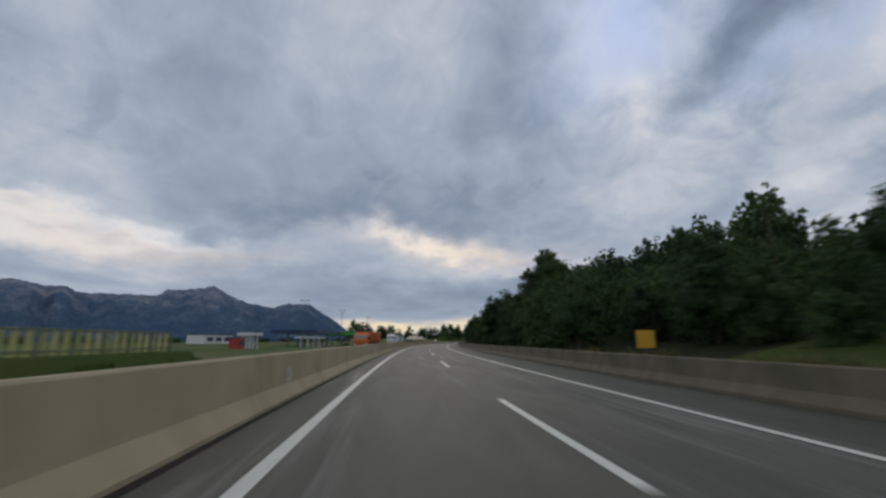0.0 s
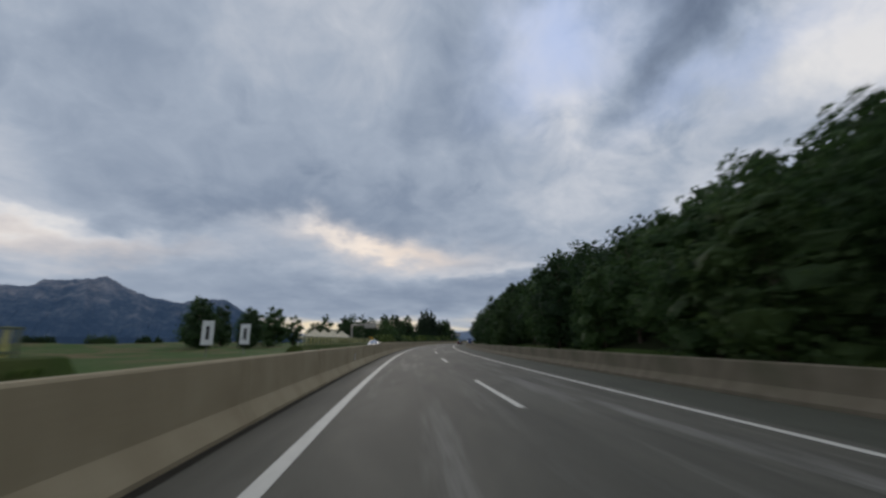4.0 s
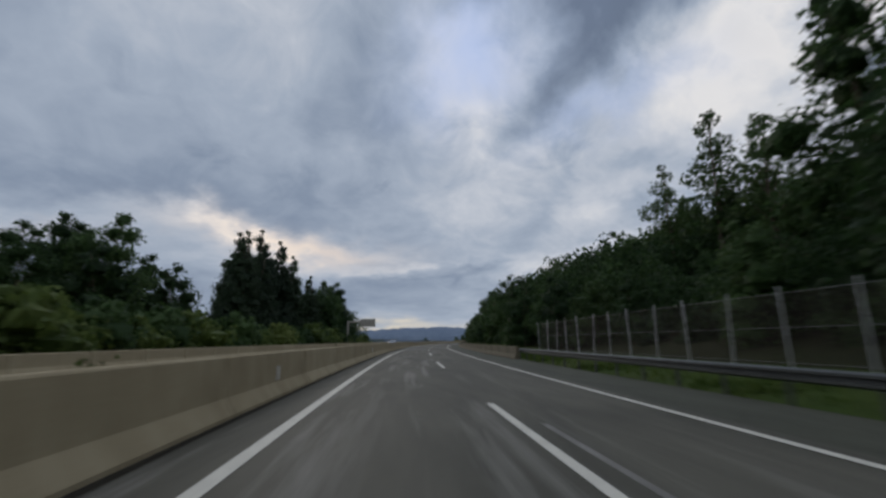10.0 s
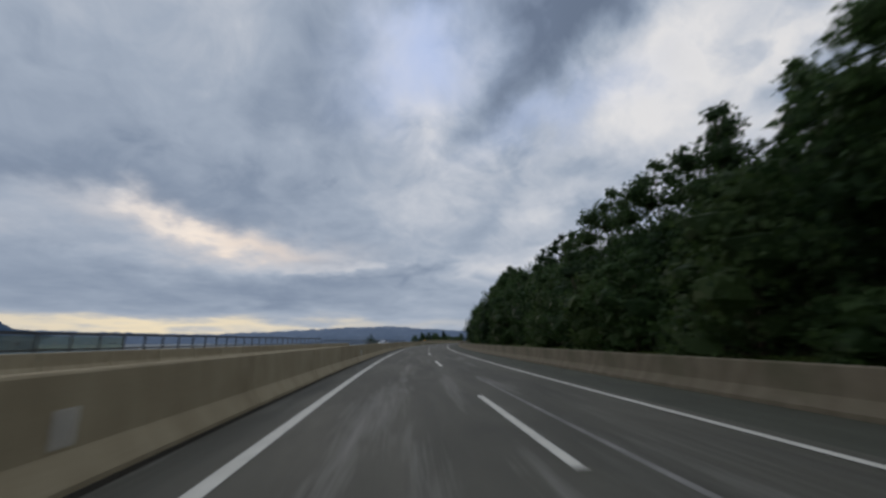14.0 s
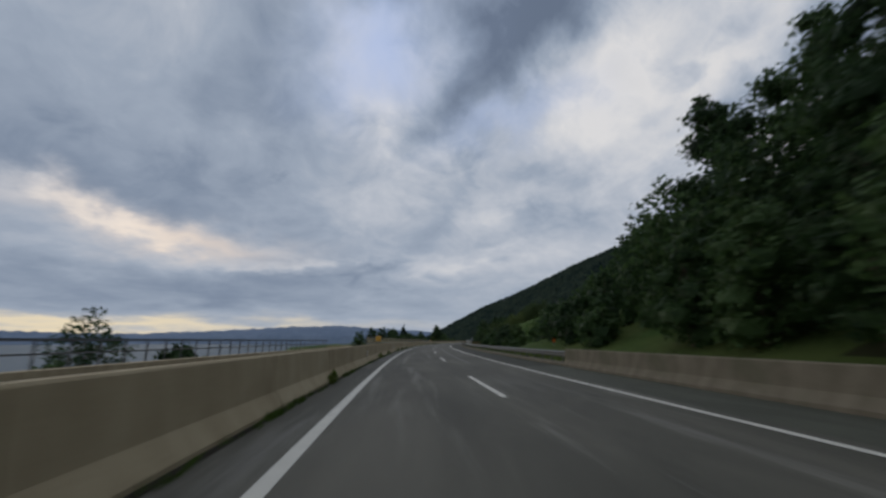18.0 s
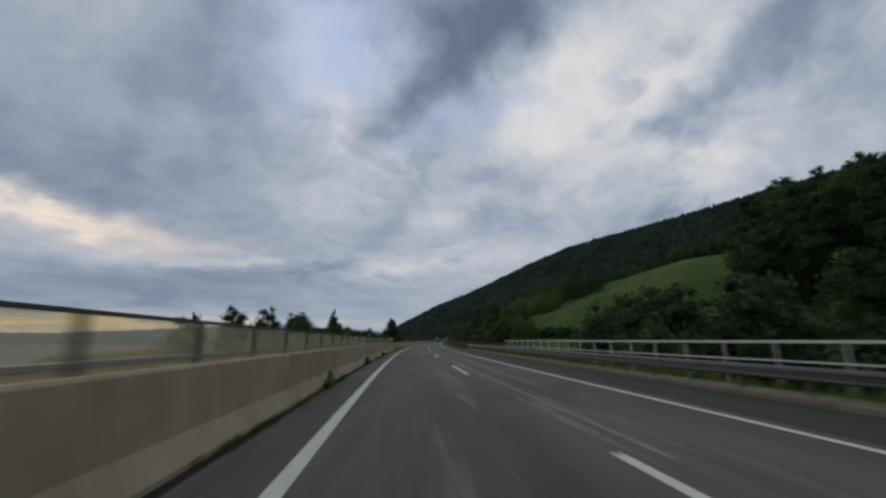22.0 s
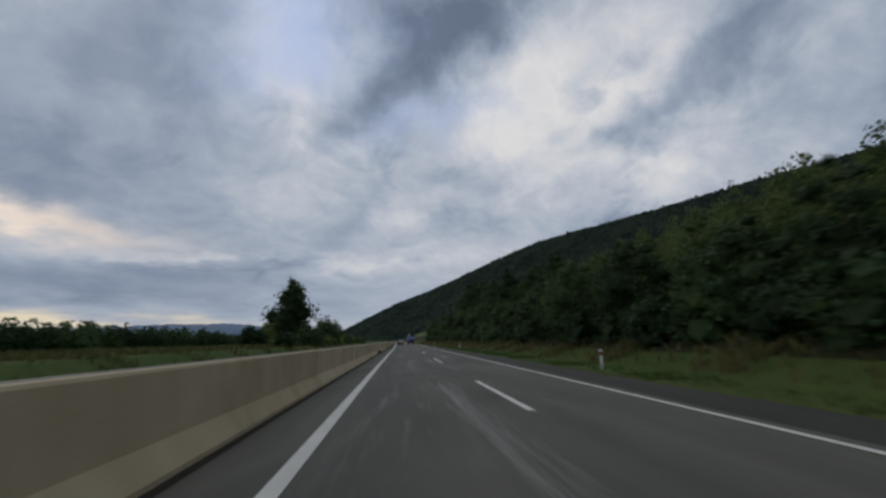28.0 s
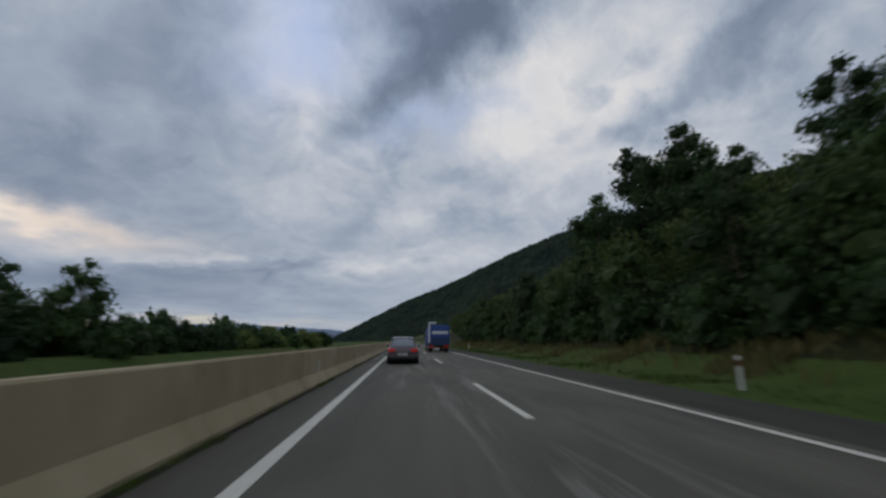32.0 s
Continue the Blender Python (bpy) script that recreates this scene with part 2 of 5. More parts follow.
def leaf_mat(name, a, b, c):
    def build(t, co):
        g = t.n("ShaderNodeNewGeometry")
        o = t.n("ShaderNodeObjectInfo")
        v = t.math("ADD", t.math("MULTIPLY", g.outputs["Random Per Island"], 0.45), t.math("MULTIPLY", o.outputs["Random"], 0.55))
        return t.ramp(v, [(0.12, a), (0.5, b), (0.9, c)]), None
    m = surface(name, build, 0.65, 0.0, 0.25)
    # thin leaves let some of the light through
    nt = m.node_tree
    out = [n for n in nt.nodes if n.type == "OUTPUT_MATERIAL"][0]
    bsdf = [n for n in nt.nodes if n.type == "BSDF_PRINCIPLED"][0]
    back = nt.nodes.new("ShaderNodeBsdfTranslucent")
    both = nt.nodes.new("ShaderNodeMixShader")
    both.inputs[0].default_value = 0.38
    nt.links.new(bsdf.inputs["Base Color"].links[0].from_socket, back.inputs[0])
    nt.links.new(bsdf.outputs[0], both.inputs[1])
    nt.links.new(back.outputs[0], both.inputs[2])
    nt.links.new(both.outputs[0], out.inputs[0])
    return m


LEAF = leaf_mat("broad_leaves", (0.019, 0.040, 0.015), (0.039, 0.075, 0.024), (0.080, 0.134, 0.042))
LEAF_MID = leaf_mat("mid_leaves", (0.022, 0.042, 0.016), (0.044, 0.077, 0.024), (0.084, 0.128, 0.040))
LEAF_LIGHT = leaf_mat("light_leaves", (0.065, 0.102, 0.024), (0.12, 0.165, 0.04), (0.19, 0.23, 0.066))
LEAF_BANK = leaf_mat("bank_leaves", (0.034, 0.058, 0.018), (0.072, 0.106, 0.030), (0.125, 0.160, 0.050))
NEEDLE = leaf_mat("needles", (0.018, 0.034, 0.02), (0.03, 0.05, 0.028), (0.045, 0.07, 0.034))
BARK = dull("bark", (0.12, 0.095, 0.072), 0.95, 0, 0.3, 6, 0.1, 0.02)


def ground_build(t, c):
    p = c.outputs["Object"]
    a, b, d = t.noise(p, 0.06, 5, 0.6), t.noise(p, 1.3, 5, 0.65), t.noise(p, 14, 3)
    green = t.ramp(t.math("ADD", t.math("MULTIPLY", b, 0.5), t.math("MULTIPLY", d, 0.5)), [(0.3, (0.035, 0.062, 0.018)), (0.7, (0.085, 0.14, 0.036))])
    dry = t.ramp(t.math("ADD", t.math("MULTIPLY", b, 0.5), t.math("MULTIPLY", d, 0.5)), [(0.3, (0.085, 0.07, 0.032)), (0.7, (0.19, 0.155, 0.075))])
    return t.mix(t.span(a, 0.48, 0.62), green, dry), (d, 0.05)


GRASS = surface("grass_ground", ground_build, 0.95, 0, 0.1)


def grass_build(lo, hi, worn):
    def build(t, c):
        p = c.outputs["Object"]
        a, b, d = t.noise(p, 0.05, 4, 0.6), t.noise(p, 0.9, 5, 0.65), t.noise(p, 16, 3)
        g = t.ramp(t.math("ADD", t.math("MULTIPLY", b, 0.5), t.math("MULTIPLY", d, 0.5)), [(0.3, lo), (0.7, hi)])
        return t.mix(t.span(a, 0.45, 0.7, 0.0, 0.8), g, worn), (d, 0.05)
    return build


MEADOW = surface("mown_meadow", grass_build((0.036, 0.070, 0.016), (0.076, 0.122, 0.029), (0.15, 0.142, 0.052)), 0.95, 0, 0.1)
VERGE = surface("verge_grass", grass_build((0.034, 0.062, 0.014), (0.074, 0.108, 0.026), (0.105, 0.100, 0.038)), 0.95, 0, 0.1)


FLOOR = surface("forest_floor", grass_build((0.016, 0.022, 0.009), (0.036, 0.042, 0.016), (0.045, 0.036, 0.02)), 0.95, 0, 0.1)


# ---- shapes ----
def solid(name, verts, faces, material, uvs=None, smooth=False):
    me = bpy.data.meshes.new(name)
    me.from_pydata([tuple(v) for v in verts], [], faces)
    if uvs is not None:
        layer = me.uv_layers.new(name="UVMap")
        idx = np.empty(len(me.loops), np.int32)
        me.loops.foreach_get("vertex_index", idx)
        layer.data.foreach_set("uv", np.asarray(uvs, np.float32)[idx].ravel())
    me.materials.append(material)
    if smooth:
        me.polygons.foreach_set("use_smooth", np.ones(len(me.polygons), bool))
    me.update()
    return me


def ribbon(name, s0, s1, profile, material, step=4.0, closed=False, caps=True, smooth=False):
    """A section (n, z points) drawn along the road from s0 to s1."""
    rows = max(2, int(math.ceil((s1 - s0) / step)) + 1)
    ss = np.linspace(s0, s1, rows)
    pr = np.asarray(profile, float)
    k = len(pr)
    v = lay(np.repeat(ss, k), np.tile(pr[:, 0], rows), np.tile(pr[:, 1], rows))
    girth = np.concatenate([[0], np.cumsum(np.hypot(*np.diff(pr, axis=0).T))]) if closed or np.ptp(pr[:, 1]) > 0.05 else pr[:, 0]
    uv = np.stack([np.tile(girth, rows), np.repeat(ss, k)], -1)
    faces = []
    for r in range(rows - 1):
        for i in range(k if closed else k - 1):
            a, b = r * k + i, r * k + (i + 1) % k
            faces.append((a, b, b + k, a + k))
    if closed and caps:
        faces += [tuple(range(k))[::-1], tuple((rows - 1) * k + i for i in range(k))]
    return solid(name, v, faces, material, uv, smooth)


def part(name, data, parent, label=""):
    """A mesh as one part under a thing or part."""
    ob = new(name, data)
    ob.parent = parent
    if label:
        ob["label"] = label
    return ob


def box(bm, x, y, z, sx, sy, sz, bevel=0.0, m=None):
    """A box with its middle at x, y, z."""
    r = bmesh.ops.create_cube(bm, size=1.0, matrix=Matrix.Translation((x, y, z)) @ Matrix.Diagonal((sx, sy, sz, 1)))
    if bevel:
        es = list({e for v in r["verts"] for e in v.link_edges})
        bmesh.ops.bevel(bm, geom=es, offset=bevel, segments=1, affect="EDGES")
    return r["verts"]


def mesh_of(name, material, draw, smooth=False):
    bm = bmesh.new()
    draw(bm)
    bmesh.ops.recalc_face_normals(bm, faces=bm.faces)
    me = bpy.data.meshes.new(name)
    bm.to_mesh(me)
    bm.free()
    me.materials.append(material)
    if smooth:
        me.polygons.foreach_set("use_smooth", np.ones(len(me.polygons), bool))
    return me


def tube(bm, a, b, r0, r1, sides=7):
    a, b = Vector(a), Vector(b)
    d = b - a
    rot = d.to_track_quat("Z", "Y").to_matrix().to_4x4()
    bmesh.ops.create_cone(bm, cap_ends=True, segments=sides, radius1=r0, radius2=r1, depth=d.length, matrix=Matrix.Translation((a + b) / 2) @ rot)


def thing(name, label, category, group="", kind="", m=None):
    ob = new(name)
    tagged(ob, label, category, group, kind)
    if m is not None:
        ob.matrix_world = m
    return ob

# ---- ground ----
def ease(x, a, b):
    t = np.clip((np.asarray(x, float) - a) / (b - a), 0, 1)
    return t * t * (3 - 2 * t)


def ground_z(s, n):
    """Height of the ground beside the road."""
    s, n = np.broadcast_arrays(np.asarray(s, float), np.asarray(n, float))
    wood = 1 - ease(s - 36 * ease(n, 26, 50), 578, 618)                       # wooded slope along the first stretch
    late = ease(s, 708, 738) * (1 - ease(n, 60, 110))  # bank after the bridge
    mid = np.clip(1 - wood - late, 0, 1)
    r = np.clip(n - 11.0, 0, None)
    right = wood * np.minimum(r * 0.42, 15 + 0.03 * r) * (0.45 + 0.55 * ease(s, 25, 85)) * (1 - 0.4 * ease(s, 322, 338) * (1 - ease(s, 358, 374)))
    right += late * np.minimum(r * 0.38, 16 + 0.16 * r)
    dip = -4.0 * ease(n, 10.5, 17) * (1 - ease(s, 678, 700)) + 0.5 * ease(n, 30, 60)
    right += mid * (dip + 0.475 * np.clip(n - 44, 0, 96) + 0.2 * np.clip(n - 140, 0, 120))
    l = np.clip(-14.2 - n, 0, None)
    shore = 40 * (1 - ease(s, 425, 455)) + 42 * ease(s, 690, 715)      # where the land falls to the lake
    falls = ease(s, 425, 455)
    left = -0.15 - 2.0 * falls * (1 - ease(s, 690, 715)) * ease(l, 0, 3) - 0.4 * ease(l, 0, 30)
    left = left - falls * 34 * ease(l - shore, 2, 80) - (1 - falls) * 34 * ease(l, 150, 700) * ease(s, 200, 420)
    left = left + 0.55 * ease(s, 700, 760) * ease(l, 0.2, 2.0) * (1 - ease(l, 25, 45))
    return np.where(n > 0, right, left) - 0.14 * ((n > -15.3) & (n < np.where(s > 704, 8.3, 9.3)))


def make_ground():
    s_lines = np.concatenate([[-3500, -1500, -700, -350, -180, -100], np.arange(-60, 1010, 6.0), [1040, 1100, 1200, 1400, 1900, 2700, 4500]])
    n_lines = np.concatenate([[-4600, -3000, -2000, -1300, -900, -600, -400, -280, -200, -150, -110, -85, -65, -50, -40, -33, -27, -22, -19, -17, -16, -15, -14.2, -13.8],
                              np.array([-8.0, -2.5, 3.0, 8.1, 8.4, 8.9, 9.6, 10.5, 11.5, 13, 15, 18, 22, 27, 33, 40, 48, 58, 70, 85, 105, 130, 165, 210, 270, 350, 470, 600])])
    S, N = np.meshgrid(s_lines, n_lines, indexing="ij")
    Z = ground_z(S, N)
    rough = np.random.default_rng(3).normal(0, 1, S.shape) * np.clip((np.abs(N + 2.5) - 13) / 60, 0, 1) * 0.5
    v = lay(S.ravel(), N.ravel(), (Z + rough).ravel())
    k = len(n_lines)
    faces = [(a * k + b, a * k + b + 1, (a + 1) * k + b + 1, (a + 1) * k + b) for a in range(len(s_lines) - 1) for b in range(k - 1)]
    me = solid("ground", v, [f[::-1] for f in faces], GRASS, smooth=True)
    me.materials.append(MEADOW)
    me.materials.append(VERGE)
    me.materials.append(FLOOR)
    sm, nm = np.repeat(s_lines[:-1] + np.diff(s_lines) / 2, k - 1), np.tile(n_lines[:-1] + np.diff(n_lines) / 2, len(s_lines) - 1)
    kind = np.where((sm > 560) & (nm > 16) & (nm < 150), 1, np.where((nm > 0) & (nm < 17) | (sm > 690) & (nm < 0) & (nm > -30), 2, 0))
    kind = np.where((nm > 12.5) & (nm < 220) & (sm < 545) & (sm > 20) | (sm > 745) & (nm > 13.5) & (nm < 27), 3, kind)
    me.polygons.foreach_set("material_index", kind.astype(np.int32))
    ob = new("ground", me)
    return tagged(ob, "grassy ground with green meadows and dry verges", "ground", kind="structure")


make_ground()

# ---- roads ----
LINE_L, DASH, LINE_R = -1.40, 2.28, 5.55
road = tagged(new("road", ribbon("road", -60, 1300, [(-2.6, -0.005), (1.0, 0.02), (4.0, 0.0), (6.0, -0.01)], ASPHALT)), "grey worn motorway asphalt with pale scuff streaks", "road", kind="structure")
for s0, s1, edge, mat_ in ((-60, 557, 8.7, SHOULDER), (557, 704, 8.7, SHOULDER_NEW), (704, 1300, 8.15, SHOULDER_NEW)):
    tagged(new("hard_shoulder", ribbon("hard_shoulder", s0, s1, [(6.0, -0.01), (edge, -0.03), (edge + 0.05, -0.2)], mat_)), "darker asphalt hard shoulder beside the carriageway", "road", kind="structure")
tagged(new("road_opposite", ribbon("road_opposite", -60, 1300, [(-13.9, -0.05), (-11.0, 0.0), (-3.0, 0.0)], ASPHALT)), "opposite motorway carriageway of grey asphalt", "road", kind="structure")


def stripe(name, n, width, s0, s1, z, step=3.0):
    return ribbon(name, s0, s1, [(n - width / 2, z), (n + width / 2, z)], PAINT, step)


markings = thing("lane_markings", "white painted lane lines and dashes on asphalt", "road marking", kind="structure")
part("edge_line", stripe("edge_line", LINE_L, 0.2, -60, 1300, 0.012), markings)
part("edge_line", stripe("edge_line", LINE_R, 0.17, -60, 1300, 0.006), markings)
part("edge_line", stripe("edge_line", -3.75, 0.2, -60, 1300, 0.012), markings)
part("edge_line", stripe("edge_line", -10.9, 0.2, -60, 1300, 0.012), markings)
s = 10.27 - 6.0 - 54
while s < 1000:
    part("lane_dash", stripe("lane_dash", DASH, 0.16, s, s + 6.0, 0.018), markings)
    part("lane_dash", stripe("lane_dash", -7.3, 0.16, s + 5, s + 11.0, 0.012), markings)
    s += 18.0

# ---- barriers ----
def element_mesh(length, profile, material=None):
    """One precast barrier element, its ends chamfered."""
    pr = np.asarray(profile, float)
    mid = pr.mean(0)
    k = len(pr)
    rows = [(-length / 2, 0.965), (-length / 2 + 0.03, 1.0), (0, 1.0), (length / 2 - 0.03, 1.0), (length / 2, 0.965)]
    v, uv = [], []
    girth = np.concatenate([[0], np.cumsum(np.hypot(*np.diff(pr, axis=0).T))])
    for y, f in rows:
        for (x, z), g in zip(pr, girth):
            v.append((mid[0] + (x - mid[0]) * f, y, z if z < 0.2 else mid[1] + (z - mid[1]) * f))
            uv.append((g, y))
    faces = [(r * k + i, r * k + (i + 1) % k, (r + 1) * k + (i + 1) % k, (r + 1) * k + i) for r in range(len(rows) - 1) for i in range(k)]
    faces += [tuple(range(k))[::-1], tuple((len(rows) - 1) * k + i for i in range(k))]
    me = solid("barrier_element", v, faces, material or CONCRETE, uv)
    bm = bmesh.new()
    bm.from_mesh(me)
    bmesh.ops.recalc_face_normals(bm, faces=bm.faces)
    bm.to_mesh(me)
    bm.free()
    return me


MED = -2.80
MEDIAN = [(0.30, -0.1), (0.30, 0.07), (0.13, 0.34), (0.09, 1.02), (0.065, 1.05), (-0.065, 1.05), (-0.09, 1.02), (-0.13, 0.34), (-0.30, 0.07), (-0.30, -0.1)]
EDGE = [(-0.25, -0.3), (-0.25, 0.07), (-0.11, 0.30), (-0.08, 0.81), (-0.05, 0.84), (0.08, 0.84), (0.11, 0.80), (0.20, 0.1), (0.20, -0.3)]
median = thing("median_barrier", "weathered beige concrete median barrier of joined elements", "barrier", kind="structure")
el = element_mesh(5.965, MEDIAN)
for i in range(186):
    o = part("barrier_element", el, median)
    o.matrix_world = spot(-42 + 6.0 * i, MED, 0)
el_edge = element_mesh(3.99, EDGE, DARK_CONCRETE)
for s0, s1, zh in ((-42, 114, 1.0), (126, 266, 1.0), (357, 557, 1.06)):
    wall = thing("edge_barrier", "low weathered concrete barrier along the hard shoulder", "barrier", group="concrete edge barriers", kind="structure")
    for i in range(int((s1 - s0) / 4)):
        o = part("barrier_element", el_edge, wall)
        o.matrix_world = spot(s0 + 2 + 4.0 * i, 8.55, 0) @ Matrix.Diagonal((1, 1, zh, 1))

# low concrete barrier on the far side of the opposite carriageway
far_edge = element_mesh(3.99, [(-x, z) for x, z in EDGE][::-1], CONCRETE)
wall = thing("edge_barrier", "pale concrete barrier beyond the opposite carriageway", "barrier", group="concrete edge barriers", kind="structure")
for i in range(68):
    part("barrier_element", far_edge, wall).matrix_world = spot(248 + 4.0 * i, -14.1, 0)

# dark drain slot along the foot of the median
SOIL = dull("gutter_dirt", (0.035, 0.031, 0.024), 0.95, 0, 0.3, 5, 0.1, 0.02)
tagged(new("gutter", ribbon("gutter", -60, 1050, [(-2.53, 0.012), (-2.38, 0.004)], SOIL)), "dark dirt-filled gutter at the foot of the median", "gutter", kind="structure")

STEEL = dull("galvanised_steel", (0.075, 0.08, 0.078), 0.45, 0.5, 0.25, 3.0)
WBEAM = [(0.0, 0.44), (-0.075, 0.49), (-0.075, 0.545), (-0.01, 0.585), (-0.01, 0.615), (-0.075, 0.655), (-0.075, 0.71), (0.0, 0.76),
         (0.006, 0.755), (-0.065, 0.705), (-0.065, 0.66), (0.0, 0.62), (0.0, 0.58), (-0.065, 0.54), (-0.065, 0.495), (0.006, 0.445)]


def guard_rail(s0, s1, n, label, side=1):
    rail = thing("guard_rail", label, "guard rail", group="steel guard rails", kind="structure")
    post = mesh_of("rail_post", STEEL, lambda bm: (box(bm, 0.09 * side, 0, 0.25, 0.06, 0.1, 1.0), box(bm, 0.03 * side, 0, 0.60, 0.08, 0.08, 0.2)))
    s = s0
    while s < s1 - 0.1:
        e = min(s + 4.0, s1)
        part("beam", ribbon("beam", s, e + 0.06, [(n + a * side, b) for a, b in WBEAM], STEEL, 2.0, closed=True), rail)
        for q in (s, s + 2.0):
            if q < s1:
                part("rail_post", post, rail).matrix_world = spot(q, n, 0)
        s = e
    return rail


guard_rail(288, 362, 8.9, "galvanised steel guard rail on posts beside the verge")
tagged(new("bridge_kerb", ribbon("bridge_kerb", 557, 704, [(8.34, -0.1), (8.34, 0.08), (8.38, 0.11), (9.25, 0.11), (9.3, 0.07), (9.3, -0.6)], DARK_CONCRETE, 4, closed=True)), "pale concrete kerb under the bridge guard rail", "kerb", kind="structure")
guard_rail(556, 704, 8.6, "long steel guard rail on posts across the bridge")

# ---- railings and screens on the far side of the opposite carriageway ----
RAIL_DARK = dull("weathered_rail_steel", (0.10, 0.10, 0.10), 0.6, 0.5, 0.2, 3)


def railing(s0, s1, n, height, gap, name, label, material, bars=2, thick=0.05):
    top = thing(name, label, "railing", kind="structure")
    post = mesh_of("post", material, lambda bm: box(bm, 0, 0, height / 2 - 0.2, thick * 1.4, thick * 1.6, height + 0.4, 0.008))
    s = s0
    while s <= s1 + 0.01:
        part("post", post, top).matrix_world = spot(s, n, 0)
        s += gap
    for i in range(bars):
        z = height - i * (height - 0.25) / max(1, bars)
        d = thick * (1.1 if i == 0 else 0.7)
        part("rail", ribbon("rail", s0 - 0.1, s1 + 0.1, [(n - d, z - d), (n + d, z - d), (n + d, z + d), (n - d, z + d)], material, 4.0, closed=True), top)
    return top


railing(438, 499.25, -14.45, 1.62, 1.75, "bridge_railing", "dark steel bridge railing with posts above the lake", RAIL_DARK, 2, 0.055)
railing(501, 602, -14.45, 1.36, 1.75, "bridge_railing", "lower dark steel bridge railing with posts above the lake", RAIL_DARK, 2, 0.05)
WHITE_RAIL = dull("pale_rail_steel", (0.40, 0.41, 0.39), 0.55, 0.3, 0.12, 3)
railing(630.5, 682, 10.3, 1.30, 2.0, "footbridge_railing", "pale grey steel railing with two bars over the underpass", WHITE_RAIL, 2, 0.034)


def glass_build(name, tint, milky):
    m = bpy.data.materials.new(name)
    m.use_nodes = True
    t = Net(m.node_tree)
    g = t.n("ShaderNodeBsdfTransparent")
    g.inputs[0].default_value = (*tint, 1)
    d = t.n("ShaderNodeBsdfPrincipled")
    d.inputs["Base Color"].default_value = (0.60, 0.58, 0.48, 1)
    d.inputs["Roughness"].default_value = 0.12
    p = t.n("ShaderNodeTexCoord").outputs["Object"]
    dirt = t.span(t.noise(t.vec("MULTIPLY", p, (1, 1, 0.35)), 2.2, 4, 0.6), 0.3, 0.75, milky * 0.7, milky * 1.3)
    x = t.n("ShaderNodeMixShader")
    t.put(x.inputs[0], dirt)
    t.put(x.inputs[1], g.outputs[0])
    tl = t.n("ShaderNodeBsdfTranslucent")
    tl.inputs[0].default_value = (0.78, 0.75, 0.62, 1)
    frost = t.n("ShaderNodeMixShader")
    frost.inputs[0].default_value = 0.6
    t.put(frost.inputs[1], d.outputs[0])
    t.put(frost.inputs[2], tl.outputs[0])
    t.put(x.inputs[2], frost.outputs[0])
    t.put(t.n("ShaderNodeOutputMaterial").inputs[0], x.outputs[0])
    return m


SCREEN_GLASS = glass_build("dusty_screen_glass", (0.92, 0.87, 0.74), 0.24)
CLEAR_GLASS = glass_build("greenish_screen_glass", (0.66, 0.74, 0.70), 0.16)
PALE_STEEL = dull("pale_galvanised_steel", (0.36, 0.37, 0.36), 0.55, 0.4, 0.12, 3)
PALE_PANEL = dull("pale_solid_panel", (0.52, 0.50, 0.45), 0.7, 0.0, 0.1, 2)
SN = -3.22


def noise_screen(cuts, glass, frame_mat, label, solid_panes=()):
    """Framed panes between posts along the back of the median."""
    screen = thing("noise_screen", label, "noise barrier", group="glass noise screens", kind="structure")
    post = mesh_of("screen_post", frame_mat, lambda bm: (box(bm, 0, 0, 0.78, 0.08, 0.10, 1.66, 0.008), box(bm, 0, 0, 0.06, 0.2, 0.2, 0.16, 0.01)))
    for i, (a, b) in enumerate(zip(cuts[:-1], cuts[1:])):
        part("screen_post", post, screen).matrix_world = spot(a, SN, 0)
        mat_ = PALE_PANEL if i in solid_panes else glass
        part("pane", ribbon("pane", a + 0.05, b - 0.05, [(SN + 0.008, 0.62), (SN + 0.008, 1.57), (SN - 0.008, 1.57), (SN - 0.008, 0.62)], mat_, 3, closed=True), screen)
        part("cap_rail", ribbon("cap_rail", a + 0.04, b - 0.04, [(SN + 0.025, 1.57), (SN + 0.025, 1.615), (SN - 0.025, 1.615), (SN - 0.025, 1.57)], RAIL_DARK, 3, closed=True), screen)
        part("sill_rail", ribbon("sill_rail", a + 0.04, b - 0.04, [(SN + 0.03, 1.09), (SN + 0.03, 1.14), (SN - 0.03, 1.14), (SN - 0.03, 1.09)], PALE_STEEL, 3, closed=True), screen)
    part("screen_post", post, screen).matrix_world = spot(cuts[-1], SN, 0)


infill = thing("railing_glass", "clear glass panels with small dark bird marks in the railing", "glass panel", kind="structure")
for k in range(10):
    a = 438 + 1.75 * k
    pane = part("pane", ribbon("pane", a + 0.06, a + 1.69, [(-14.44, 0.86), (-14.44, 1.52), (-14.452, 1.52), (-14.452, 0.86)], CLEAR_GLASS, 2, closed=True), infill)
    part("mark", mesh_of("mark", RAIL_DARK, lambda bm: (box(bm, 0, 0, 1.2, 0.012, 0.16, 0.05), box(bm, 0, 0.03, 1.2, 0.014, 0.05, 0.12))), pane, "small dark bird mark").matrix_world = spot(a + 0.88, -14.425)


